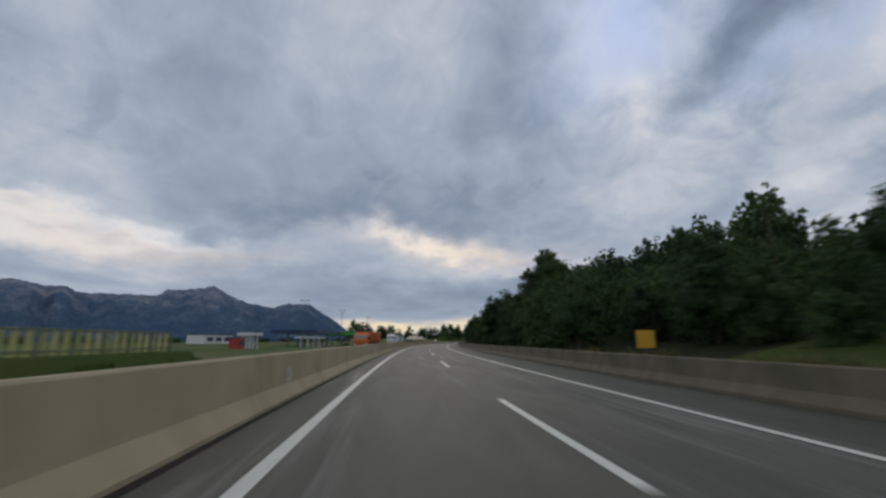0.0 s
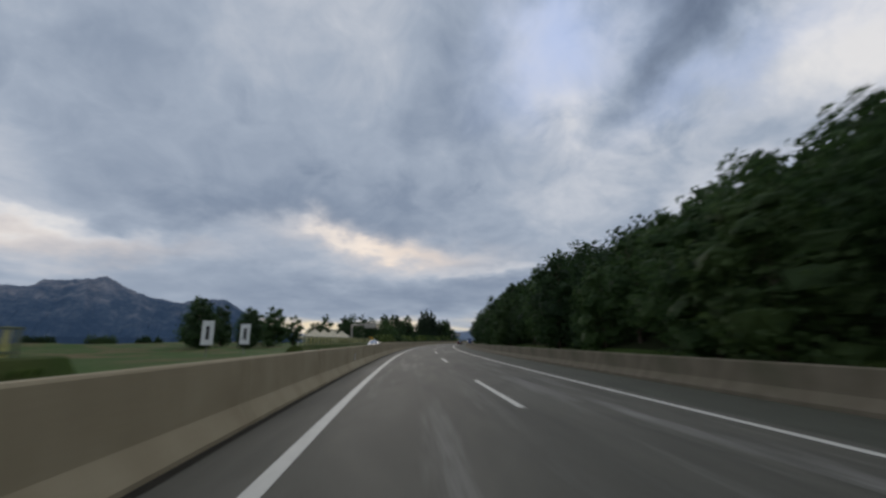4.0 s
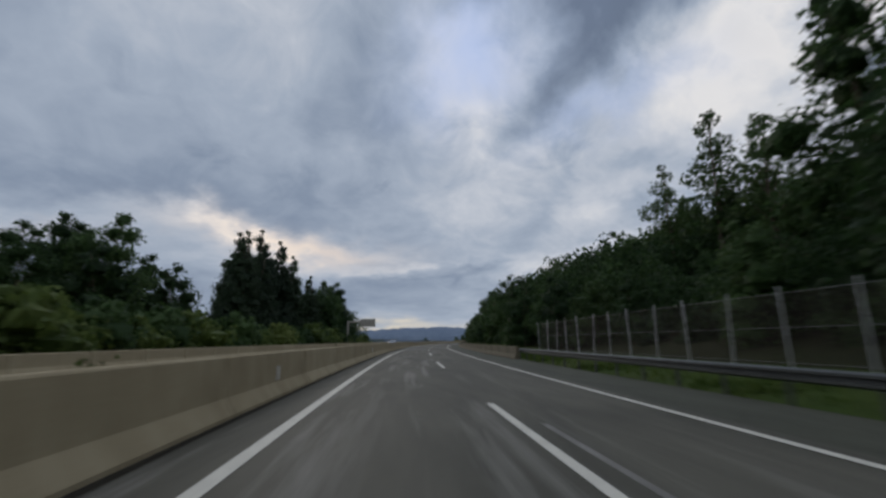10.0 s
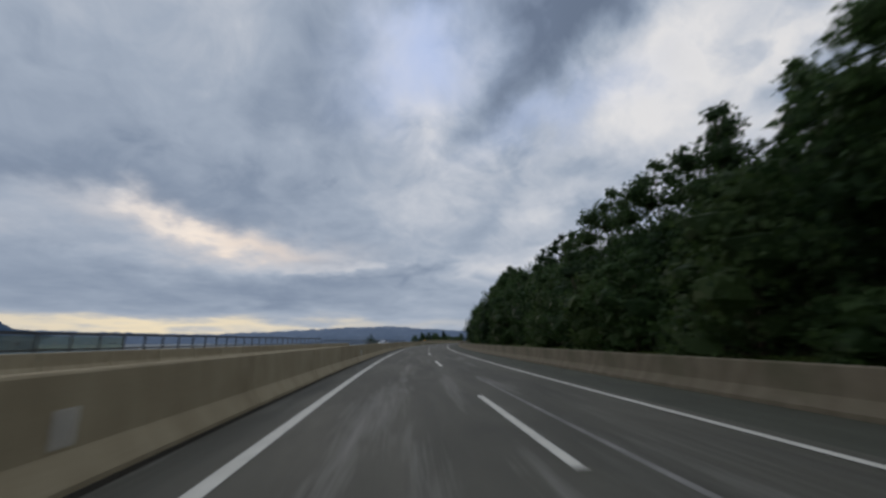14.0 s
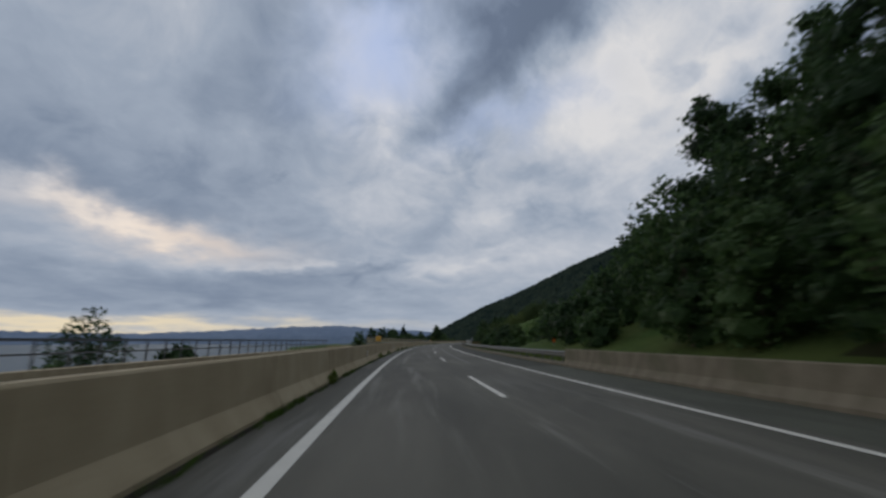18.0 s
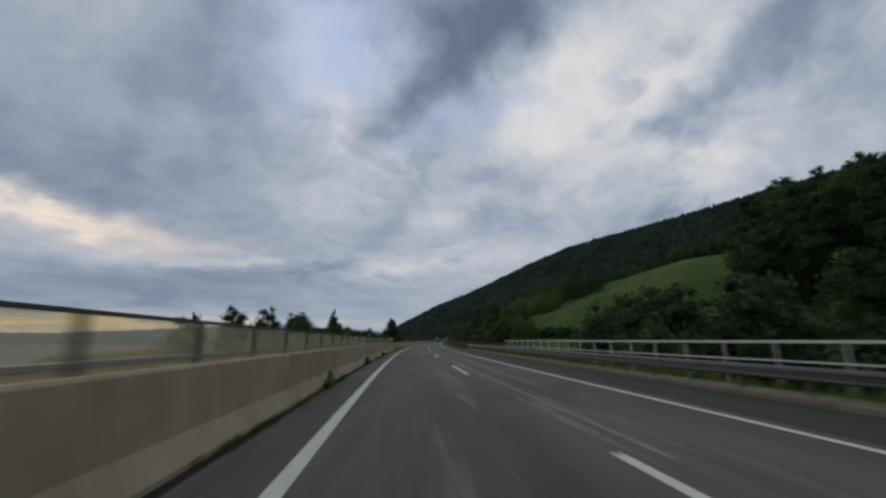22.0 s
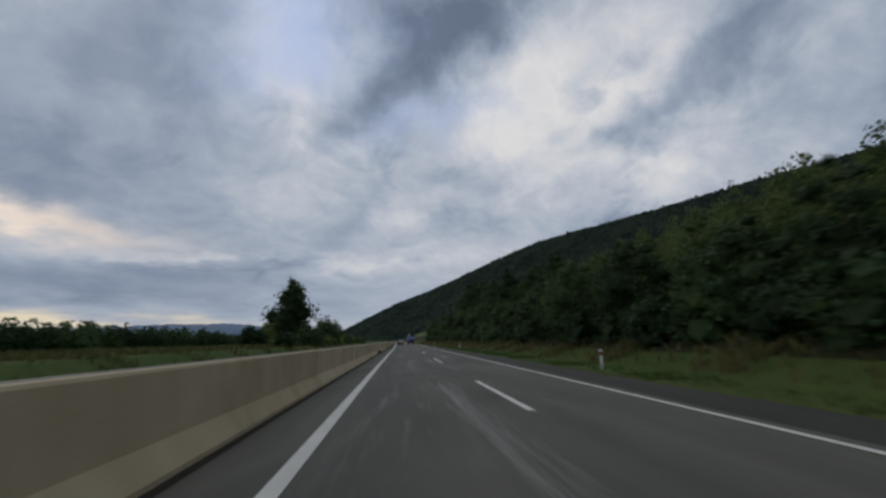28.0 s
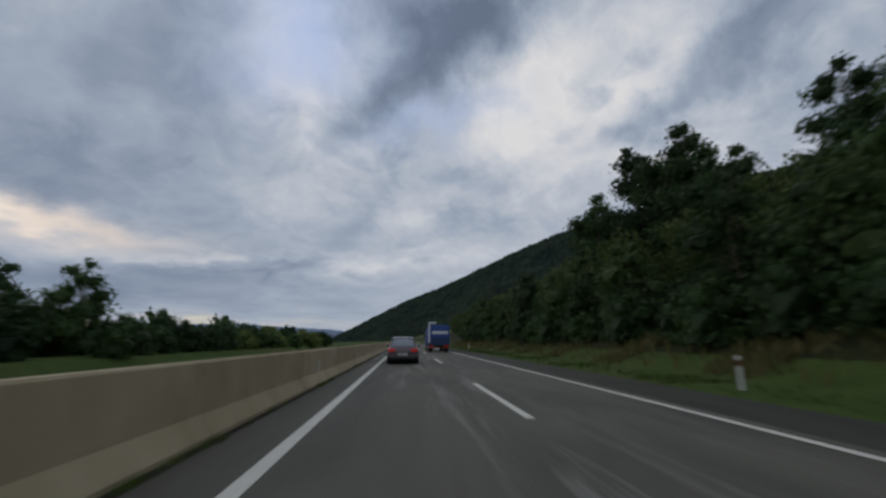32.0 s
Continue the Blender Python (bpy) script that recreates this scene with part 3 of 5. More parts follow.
noise_screen([565.4, 567.0, 568.7, 570.3] + [570.3 + 2.3 * k for k in range(1, 42)] + [666.3], SCREEN_GLASS, RAIL_DARK, "dusty glass noise screen with dark steel posts beside the bridge", (44,))
noise_screen([666.4 + 2.2 * k for k in range(13)] + [695.0], CLEAR_GLASS, PALE_STEEL, "greenish glass noise screen with pale posts beside the bridge")
tagged(new("parapet", ribbon("parapet", 518, 708, [(-13.9, -0.3), (-13.9, 0.22), (-14.6, 0.22), (-14.6, -0.8)], CONCRETE, 4, closed=True)), "low concrete parapet under the bridge railing", "parapet", kind="structure")

# ---- trees ----
def leaf_cloud(rng, blobs, count, size, droop=0.0):
    """Many small bent leaf sprays in the shells of some blobs (x, y, z, rx, ry, rz)."""
    bl = np.asarray(blobs, float)
    vol = (bl[:, 3] * bl[:, 4] * bl[:, 5]) ** 0.72
    pick = rng.choice(len(bl), count, p=vol / vol.sum())
    d = rng.normal(size=(count, 3))
    d /= np.linalg.norm(d, axis=1)[:, None]
    r = rng.uniform(0.4, 1.0, count) ** 0.6 + np.abs(rng.normal(0, 0.16, count))
    c = bl[pick, :3] + d * bl[pick, 3:] * r[:, None]
    axis = d + rng.normal(0, 0.8, (count, 3))
    axis /= np.linalg.norm(axis, axis=1)[:, None]
    side = np.cross(axis, rng.normal(size=(count, 3)))
    side /= np.linalg.norm(side, axis=1)[:, None]
    other = np.cross(axis, side)
    other[:, 2] -= droop
    k = size * rng.uniform(0.55, 1.35, count)[:, None]
    bend = axis * k * 0.25
    v = np.stack([c - side * k * 0.62 - other * k * 0.35, c + side * k * 0.5 - other * k * 0.55 - bend, c + other * k * 0.8 - bend * 0.5], 1).reshape(-1, 3)
    f = [(3 * i, 3 * i + 1, 3 * i + 2) for i in range(count)]
    return v, f


def with_core(rng, blobs, v, f):
    """Adds the dense twiggy inside of each clump: a ragged closed lump."""
    bm = bmesh.new()
    bmesh.ops.create_icosphere(bm, subdivisions=1, radius=1.0)
    ball = np.array([p.co[:] for p in bm.verts])
    tri = [tuple(p.index for p in q.verts) for q in bm.faces]
    bm.free()
    out, faces, k = [v], list(f), len(v)
    for b in blobs:
        r = rng.uniform(0.45, 0.85, len(ball))[:, None]
        out.append(np.asarray(b[:3]) + ball * r * np.asarray(b[3:]))
        faces += [tuple(i + k for i in q) for q in tri]
        k += len(ball)
    return np.concatenate(out), faces


def broad_blobs(rng, height, spread, low):
    """Clumps of a broad crown from low to height."""
    out = []
    for i in range(14):
        u = (i + rng.uniform(0, 1)) / 14
        z = low + (height - low) * u
        wide = spread * (0.55 + 0.65 * math.sin(math.pi * min(1, 0.18 + u * 0.85))) * (1 - 0.35 * u)
        a, q = i * 2.4 + rng.uniform(-0.5, 0.5), wide * rng.uniform(0.2, 0.75)
        k = wide * rng.uniform(0.38, 0.6)
        out.append((math.cos(a) * q, math.sin(a) * q, min(z, height - k * 0.6), k, k, k * rng.uniform(0.65, 0.9)))
    return out


def tree_kind(seed, height, spread, low, leaf, count, size, conifer=False, airy=False):
    """Meshes of a trunk with limbs and of a crown."""
    rng = np.random.default_rng(seed)
    if conifer:
        blobs = []
        for i in range(16):
            u = i / 15
            z, wide = low + (height - low) * u, spread * (1 - u) ** 0.62 * (0.85 + 0.3 * rng.random()) + 0.25
            for j in range(4 if u < 0.8 else 2):
                a = i * 1.1 + j * 1.6 + rng.uniform(-0.3, 0.3)
                blobs.append((math.cos(a) * wide * 0.6, math.sin(a) * wide * 0.6, z - 0.15 * wide, wide * 0.52 + 0.1, wide * 0.52 + 0.1, 0.5 + 0.2 * wide))
    else:
        blobs = broad_blobs(rng, height, spread, low)
    v, f = leaf_cloud(rng, blobs, count, size, 0.5 if conifer else 0.0)
    if not airy:
        v, f = with_core(rng, blobs, v, f)
    crown = solid("crown", v, f, leaf)

    def draw(bm):
        r = 0.014 * height + 0.04
        bend = [Vector((rng.normal(0, 0.012 * height * i), rng.normal(0, 0.012 * height * i), height * t)) for i, t in enumerate((-0.04, 0.28, 0.55, 0.93))]
        for i in range(3):
            tube(bm, bend[i], bend[i + 1], r * (1 - 0.3 * i), r * (0.7 - 0.3 * i), 8)
        for b in blobs[:: 3 if conifer else 1]:
            z0 = max(low * 0.7, b[2] - 0.5 * b[3] - 0.6)
            t = np.clip(z0 / height, 0, 0.9)
            a = bend[0].lerp(bend[3], t)
            tube(bm, a, Vector(b[:3]), r * 0.32 * (1 - t * 0.6), r * 0.08, 5)
    return mesh_of("trunk", BARK, draw), crown


KINDS = {
    "oak": tree_kind(1, 9.0, 3.4, 0.9, LEAF, 3000, 0.225),
    "ash": tree_kind(2, 10.0, 3.0, 1.2, LEAF, 3000, 0.225),
    "maple": tree_kind(3, 8.0, 3.6, 0.6, LEAF_MID, 3000, 0.225),
    "tall": tree_kind(4, 16.0, 3.9, 4.0, LEAF, 5000, 0.27),
    "birch": tree_kind(5, 17.0, 2.9, 5.0, LEAF_MID, 2800, 0.26, airy=True),
    "bush": tree_kind(6, 3.2, 2.2, 0.1, LEAF, 1300, 0.20),
    "light_bush": tree_kind(7, 3.0, 2.2, 0.1, LEAF_LIGHT, 1300, 0.20),
    "spruce": tree_kind(8, 17.0, 3.5, 1.0, NEEDLE, 6000, 0.30, conifer=True),
    "bare": tree_kind(10, 17.0, 3.2, 5.0, LEAF_MID, 140, 0.30, airy=True),
    "airy": tree_kind(9, 10.0, 3.3, 3.0, LEAF, 1600, 0.28, airy=True),
}
TREE_TEXT = {
    "oak": ("tree", "dark green broadleaf tree at the foot of the slope"), "ash": ("tree", "dense dark broadleaf tree on the wooded slope"),
    "maple": ("tree", "lighter green broadleaf tree with low branches"), "tall": ("tree", "tall dark broadleaf tree rising above the wood"),
    "birch": ("tree", "slim tall tree with an open crown"), "bush": ("bush", "dark green bush down to the ground"),
    "light_bush": ("bush", "yellowish green bush along the road"), "spruce": ("conifer", "dark tall spruce with drooping branches"),
    "bare": ("tree", "almost leafless tree with bare thin branches"),
    "airy": ("tree", "small thin-leaved tree with the sky showing through")}
FIRST = {}


def plant(kind, s, n, scale=1.0, tall=1.0, turn=0.0, sink=0.0):
    z = float(ground_z(s, n)) - sink
    m = Matrix.Translation(lay(s, n, z).tolist()) @ Matrix.Rotation(turn, 4, "Z") @ Matrix.Diagonal((scale, scale, scale * tall, 1))
    if kind not in FIRST:
        cat, text = TREE_TEXT[kind]
        t = thing(cat, text, cat, group="bushes along the road" if "bush" in kind else "trees along the road")
        trunk, crown = KINDS[kind]
        part("trunk", trunk, t)
        part("crown", crown, t)
        FIRST[kind] = t
        t.matrix_basis = m
        return t
    ob = copy_thing(FIRST[kind], Matrix.Identity(4))
    ob.matrix_basis = m
    return ob


rnd = random.Random(11)


def spin():
    return rnd.uniform(0, 6.28)


def rise(s):
    """How tall the wood stands along the slope."""
    return float(np.interp(s, [150, 200, 214, 250, 275, 310, 330, 375, 390, 440, 455, 520, 545, 560], [0.96, 1.04, 1.18, 1.2, 1.16, 1.14, 1.0, 0.95, 1.08, 1.1, 1.02, 1.02, 1.12, 1.0]))


# the wooded slope, first row by the verge
s = -8.0
while s < 567:
    n = 12.8 + rnd.uniform(-0.5, 1.2) + (4.6 if s < 34 else 0) + (3.5 if 104 < s < 126 else 0) + (1.5 if 268 < s < 300 else 0) + (2.4 if 312 <= s < 362 else 0) + (4.0 if s > 556 else 0)
    small = 0.78 if s < 34 or 84 < s < 136 or 404 < s < 426 or 330 < s < 356 or s > 584 else 1.0
    plant(rnd.choice(["oak", "ash", "maple", "oak", "bush"] if s < 300 else ["oak", "ash", "oak", "maple", "bush"]), s, n, small * rnd.uniform(0.66, 0.9), rnd.uniform(0.9, 1.1), spin(), 0.2)
    s += rnd.uniform(3.2, 4.6)
# single trees that stand out
for kind, s, n, sc, tl in (
        ("birch", 325, 34, 1.05, 1.0), ("bare", 29, 27, 0.52, 1.0), ("birch", 371, 30, 0.84, 1.0), ("birch", 362, 30, 1.12, 1.0), ("birch", 356.5, 30.5, 0.95, 1.0), ("tall", 343, 24, 1.1, 1.0), ("tall", 331, 24, 0.95, 1.0), ("tall", 338, 28, 0.85, 1.0), ("tall", 561, 22, 0.94, 1.0), ("tall", 612, 44, 0.6, 1.0), ("tall", 604, 40, 0.5, 1.0), ("tall", 620, 50, 0.8, 1.0), ("tall", 628, 56, 1.0, 1.0), ("tall", 634, 62, 1.3, 1.0), ("tall", 640, 70, 1.4, 1.0), ("oak", 612, 38, 0.8, 1.0), ("oak", 602, 34, 0.7, 1.0), ("bare", 560, 30, 1.05, 1.0), ("bare", 555, 27, 0.9, 1.0), ("tall", 311, 24, 1.08, 1), ("tall", 318, 27, 0.95, 1), ("tall", 295, 20, 0.76, 1), ("tall", 263, 22, 0.82, 1), ("tall", 430, 24, 0.6, 1), ("tall", 441.5, 17, 0.76, 1), ("tall", 218, 18, 0.58, 1), ("tall", 422, 25, 0.66, 1), ("tall", 548, 23, 1.02, 1.0), ("tall", 556, 26, 1.02, 1.0),
        ("tall", 514, 20, 0.72, 1.0), ("tall", 522, 19, 0.88, 1.0), ("tall", 529, 21, 0.8, 1.0), ("tall", 536, 20, 0.9, 1.0), ("tall", 538, 18.5, 0.8, 1), ("tall", 546, 18, 0.8, 1.0), ("airy", 535, 15, 0.9, 1.3), ("tall", 601, 30, 0.66, 1.0), ("tall", 594, 33, 0.66, 1.0), ("tall", 607, 35, 0.6, 1), ("tall", 284, 24, 0.95, 1.0), ("tall", 294, 27, 0.9, 1.0),
        ("tall", 684, 62, 1.35, 0.95), ("tall", 692, 66, 1.3, 0.9), ("tall", 690, 58, 1.15, 0.9), ("maple", 682, 54, 1.4, 1.0), ("oak", 697, 56, 1.5, 1),
        ("tall", 700, 64, 1.25, 0.95), ("tall", 708, 62, 1.2, 0.95), ("tall", 676, 66, 1.2, 0.9), ("tall", 704, 58, 1.1, 0.9), ("oak", 678, 58, 1.4, 1),
        ("oak", 660, 21, 1.05, 1), ("maple", 664, 25, 1.3, 1), ("oak", 669, 22, 1.1, 1), ("maple", 675, 24, 1.35, 1), ("oak", 668, 18, 1.0, 1), ("maple", 673, 20, 1.2, 1), ("oak", 674.5, 18, 1.0, 1), ("ash", 671, 25, 1.0, 1), ("maple", 678, 25, 1.2, 1), ("bush", 663, 17, 1.6, 1.3), ("oak", 640, 22, 0.7, 1), ("bush", 613, 31, 1.6, 1.1), ("bush", 618, 34, 1.8, 1.1), ("bush", 624, 38, 1.7, 1.1), ("maple", 629, 43, 0.6, 1), ("bush", 610, 28, 1.4, 1.1), ("maple", 647, 20, 0.8, 1), ("oak", 655, 23, 0.75, 1), ("maple", 661, 21, 0.85, 1), ("bush", 564, 13.5, 0.9, 1), ("bush", 570, 14.5, 1.1, 1), ("bush", 577, 15.5, 1.2, 1), ("bush", 584, 16.5, 1.2, 1), ("bush", 592, 17.5, 1.3, 1),
        ("tall", 931, 25, 1.0, 1.0), ("tall", 940, 26, 1.12, 1.0), ("tall", 948, 25, 0.95, 1), ("tall", 904, 30, 0.9, 1.0), ("tall", 888, 38, 0.84, 1.0), ("tall", 863, 30, 0.6, 1.0), ("tall", 934, 29, 0.95, 1.0), ("tall", 920, 30, 0.84, 1.0), ("tall", 880, 30, 0.72, 1.0), ("tall", 893, 32, 0.6, 1.0), ("tall", 899, 27, 0.66, 1.0), ("tall", 916, 33, 0.9, 1.0), ("tall", 926, 26, 0.70, 1.0), ("tall", 913, 25, 0.68, 1.0), ("tall", 952, 27, 0.9, 1), ("airy", 893, 22, 0.7, 1.1), ("tall", 66, 20, 0.7, 1.0), ("oak", 60, 20, 1.1, 1.1), ("tall", 76, 24, 0.8, 1.0), ("tall", 84, 22, 0.7, 1.0), ("tall", 72, 22, 0.8, 1.0),
        ("spruce", 390, -26.5, 1.08, 1.0), ("spruce", 395, -30, 1.15, 1.0), ("spruce", 398, -27.5, 1.22, 1), ("spruce", 403.5, -26.5, 1.18, 1.0), ("spruce", 406.5, -25, 1.05, 1.0), ("spruce", 401, -31, 1.1, 1.0), ("spruce", 393, -25, 0.95, 1.0),
        ("spruce", 412, -23, 0.86, 1.0), ("tall", 415, -24, 0.8, 1.0), ("oak", 418, -22, 1.2, 1.1), ("tall", 430, -22.5, 1.0, 1.0), ("tall", 436, -23.5, 0.92, 1.0), ("oak", 440, -22.5, 1.25, 1.0), ("tall", 423, -23, 0.96, 1), ("oak", 425, -24, 1.25, 1.0), ("tall", 371, -32, 0.98, 1.0), ("tall", 362, -33, 0.76, 1.0), ("tall", 378, -33, 0.78, 1.0), ("airy", 444, -21.3, 1.12, 1.0),
        ("oak", 290, -34.5, 1.12, 1), ("airy", 283, -31, 1.1, 1), ("ash", 297, -38, 1.12, 1), ("airy", 314, -32.5, 1.1, 1), ("airy", 321, -36, 1.2, 1), ("oak", 326, -38, 1.1, 1), ("ash", 304, -34, 1.2, 1), ("airy", 331, -33, 1.1, 1), ("airy", 350, -30, 1.15, 1), ("airy", 342, -34, 1.15, 1), ("airy", 337, -31, 1.0, 1),
        ("tall", 372, -38, 1.0, 1), ("tall", 381, -44, 1.05, 1), ("tall", 362, -42, 1.0, 1.0), ("oak", 368, -31, 1.25, 1), ("oak", 377, -29, 1.2, 1),
        ("oak", 261, -47, 1.3, 1), ("oak", 253, -50, 1.2, 1), ("ash", 270, -45, 1.0, 1), ("maple", 280, -42, 1.0, 1), ("ash", 240, -54, 1.2, 1.0), ("oak", 232, -50, 1.2, 1), ("oak", 246, -46, 1.1, 1.0),
        ("oak", 267, -75, 1.7, 1), ("oak", 284, -78, 1.6, 1), ("ash", 300, -72, 1.3, 1), ("ash", 330, -60, 1.4, 1.0),
        ("tall", 870, -21, 0.72, 1.0), ("maple", 875.5, -22, 1.55, 1.08), ("airy", 898, -19, 0.75, 1.0), ("oak", 905, -20, 0.7, 1.0), ("airy", 914, -19, 0.72, 1.0), ("bush", 893, -18, 1.3, 1.2), ("bush", 902, -18, 1.3, 1.2), ("bush", 869, -18, 1.3, 1), ("oak", 948, -46, 1.2, 1), ("oak", 882, -21, 0.62, 1.0), ("ash", 890, -19, 0.62, 1.0), ("airy", 908, -18, 0.62, 1.0), ("oak", 926, -21, 0.7, 1),
        ("spruce", 748.5, -23, 0.56, 1.0), ("oak", 756, -23, 0.65, 1), ("ash", 764, -25, 0.6, 1), ("oak", 773, -24, 0.6, 1), ("oak", 784, -26, 0.6, 1), ("oak", 716, -23, 0.75, 1), ("oak", 737, -25, 0.45, 1), ("oak", 706, -24, 0.85, 1), ("ash", 748, -27, 0.42, 1), ("oak", 700, -27, 0.9, 1), ("oak", 694, -30, 1.0, 1.0), ("airy", 708, -18.5, 0.62, 1.0), ("oak", 711, -20, 0.66, 1.0), ("airy", 714.5, -21, 0.68, 1.0), ("ash", 718, -22, 0.68, 1.0), ("oak", 758, -30, 0.5, 1),
        ("airy", 559, -17.8, 0.56, 1.0), ("bush", 567, -17, 0.9, 1.2), ("bush", 556, -17, 0.7, 1.2), ("bush", 540, -18, 0.7, 1.1),
        ("bush", 722, 24.5, 0.8, 0.7), ("bush", 720.5, 26.5, 0.9, 0.75), ("bush", 719.5, 28.5, 0.95, 0.7), ("bush", 718.5, 30.5, 0.9, 0.8), ("bush", 717, 33, 1.0, 0.7), ("bush", 715.5, 35, 0.95, 0.7), ("bush", 714, 37.5, 1.0, 0.7),
        ("bush", 580, 16.2, 0.95, 1.0), ("bush", 578, 15.4, 1.05, 1.0), ("bush", 576, 15.6, 1.1, 1.0), ("bush", 574, 15.2, 1.0, 1.1), ("bush", 572, 15.4, 1.1, 1.1), ("bush", 570, 15.0, 1.1, 1.1), ("bush", 568, 15.2, 1.1, 1.1)):
    plant(kind, s, n, sc, tl, spin(), 0.2)
for i in range(9):
    plant("tall", 441 + 8 * i + rnd.uniform(-2, 2), 19.5 + rnd.uniform(-1, 1.5), rnd.uniform(0.6, 0.74) * (1.12 if i < 5 else 1), 1.0, spin(), 0.2)
# low growth along the left side
for a, b, n, gap, big in ((279, 330, -18.0, 3.8, 1.1), (330, 452, -18.0, 3.4, 1.3), (286, 420, -23.0, 6.0, 1.2), (698, 790, -18.0, 3.2, 1.05), (722, 800, -21.0, 4.0, 1.3), (850, 1000, -17.5, 4.0, 0.8), (860, 1000, -24.0, 5.0, 1.2)):
    s = a
    while s < b:
        plant(rnd.choice(["bush", "light_bush", "light_bush"] if a < 500 else ["bush", "bush", "light_bush"]), s, n + rnd.uniform(-1.2, 1.2), big * rnd.uniform(0.7, 1.2), 1.0, spin(), 0.15)
        s += rnd.uniform(0.7, 1.3) * gap
# bushes at the foot of the bank
s = 716.0
while s < 1000:
    plant(rnd.choice(["bush", "bush"]), s, 14.6 + rnd.uniform(-0.6, 0.8), rnd.uniform(0.7, 1.1), 1.0, spin(), 0.2)
    s += rnd.uniform(3.0, 4.6)
# bank on the right after the bridge
s = 717.0
while s < 1010:
    grow = 0.48 + 0.38 * min(1, max(0, (s - 718) / 22)) - (0.17 if 790 < s < 905 else 0)
    plant(rnd.choice(["maple", "maple", "bush", "maple", "ash"]), s, 17.0 + rnd.uniform(-1.5, 1.5), grow * rnd.uniform(0.85, 1.2), rnd.uniform(0.9, 1.1), spin(), 0.2)
    s += rnd.uniform(3.4, 5.0)


def grove(seed, length, width, count, leaf, sprays=620, size=0.6):
    """A stretch of wood with no tree to tell apart."""
    rng = np.random.default_rng(seed)
    vs, fs, at0 = [], [], 0
    for i in range(count):
        h = rng.uniform(6.5, 9.5)
        v, f = leaf_cloud(rng, broad_blobs(rng, h, rng.uniform(2.6, 3.6), 0.8), sprays, size)
        v = v + [rng.uniform(-width / 2, width / 2), (i + 0.5) / count * length - length / 2, 0]
        vs.append(v)
        fs += [tuple(x + at0 for x in q) for q in f]
        at0 += len(v)
    return solid("woodland", np.concatenate(vs), fs, leaf)


GROVES = [grove(20 + i, 26, 9, 9, LEAF, 1150, 0.30) for i in range(3)]
BANK_GROVES = [grove(40 + i, 26, 9, 9, LEAF_BANK, 1050, 0.32) for i in range(3)]
FAR_GROVES = [grove(30 + i, 26, 9, 9, LEAF, 440, 0.62) for i in range(3)]


def wood(s0, s1, n, step=22, lift=0.0, scale=1.0, label="dense dark green woodland covering the slope"):
    s, i = s0, 0
    while s < s1:
        ob = tagged(new("woodland", (BANK_GROVES if 0 < n < 50 and s > 700 else GROVES if 0 < n < 34 else FAR_GROVES)[i % 3]), label, "woods", kind="stuff")
        ob.matrix_world = spot(s, n, float(ground_z(s, n)) + lift - 0.4, 180 * (i % 2), scale * (rise(s) if 0 < n < 40 and s < 570 else 1.0))
        s += step
        i += 1


wood(40, 78, 19, 18, 0, 0.9)
wood(80, 102, 19, 18, 0, 0.80)
wood(106, 138, 19, 16, 0, 0.62)
wood(144, 326, 19, 20, 0, 0.9)
wood(332, 358, 19, 16, 0, 0.62)
wood(372, 548, 19, 20, 0, 0.92)
wood(552, 563, 22, 10, 0, 1.0)
wood(52, 78, 26)
wood(84, 140, 26, 18, 0, 0.84)
wood(150, 326, 26)
wood(332, 360, 26, 18, 0, 0.62)
wood(376, 552, 26)
wood(556, 568, 29, 11, 0, 0.95)
wood(66, 84, 36, 18)
wood(84, 146, 36, 20, 0, 0.86)
wood(150, 612, 36, 24)
wood(724, 744, 22, 9, 0, 0.42)
wood(746, 906, 24, 22, 0, 0.68)
wood(906, 1100, 24, 22, 0, 0.85)
wood(752, 906, 34, 22, 0, 0.72)
wood(906, 1100, 34, 22, 0, 0.95)
wood(762, 1100, 46, 24, 0, 1.0)
wood(590, 1000, 150, 30, 0, 0.9)
wood(600, 1000, 172, 30, 0, 0.9)
wood(640, 1000, 198, 34, 0, 0.9)
wood(606, 1000, 116, 26, 0, 1.0)
wood(612, 1000, 132, 26, 0, 0.9)
wood(606, 757, 97, 22, 0, 1.0)
for i in range(16):
    plant("tall", 628 + 7.5 * i + rnd.uniform(-2, 2), 91 + rnd.uniform(-3, 3), rnd.uniform(1.45, 1.7) if i < 10 else rnd.uniform(0.9, 1.1), 1.0, spin(), 0.3)
wood(632, 748, 89, 20, 0, 0.8)
wood(-60, 420, -170, 24, 0, 0.55, "low dark trees far across the field")
wood(752, 890, -38, 9, 0, 0.40, "dark hedge of low trees along the field")
wood(752, 890, -41, 9, 0, 0.46, "dark hedge of low trees along the field")
wood(40, 84, 48, 22)
wood(150, 640, 48, 24)
wood(560, 650, 60, 24, 0, 1.2)
wood(560, 660, 74, 24, 0, 1.3)
wood(14, 66, 25, 20, 0, 0.72)
wood(10, 66, 36, 20, 0, 0.8)

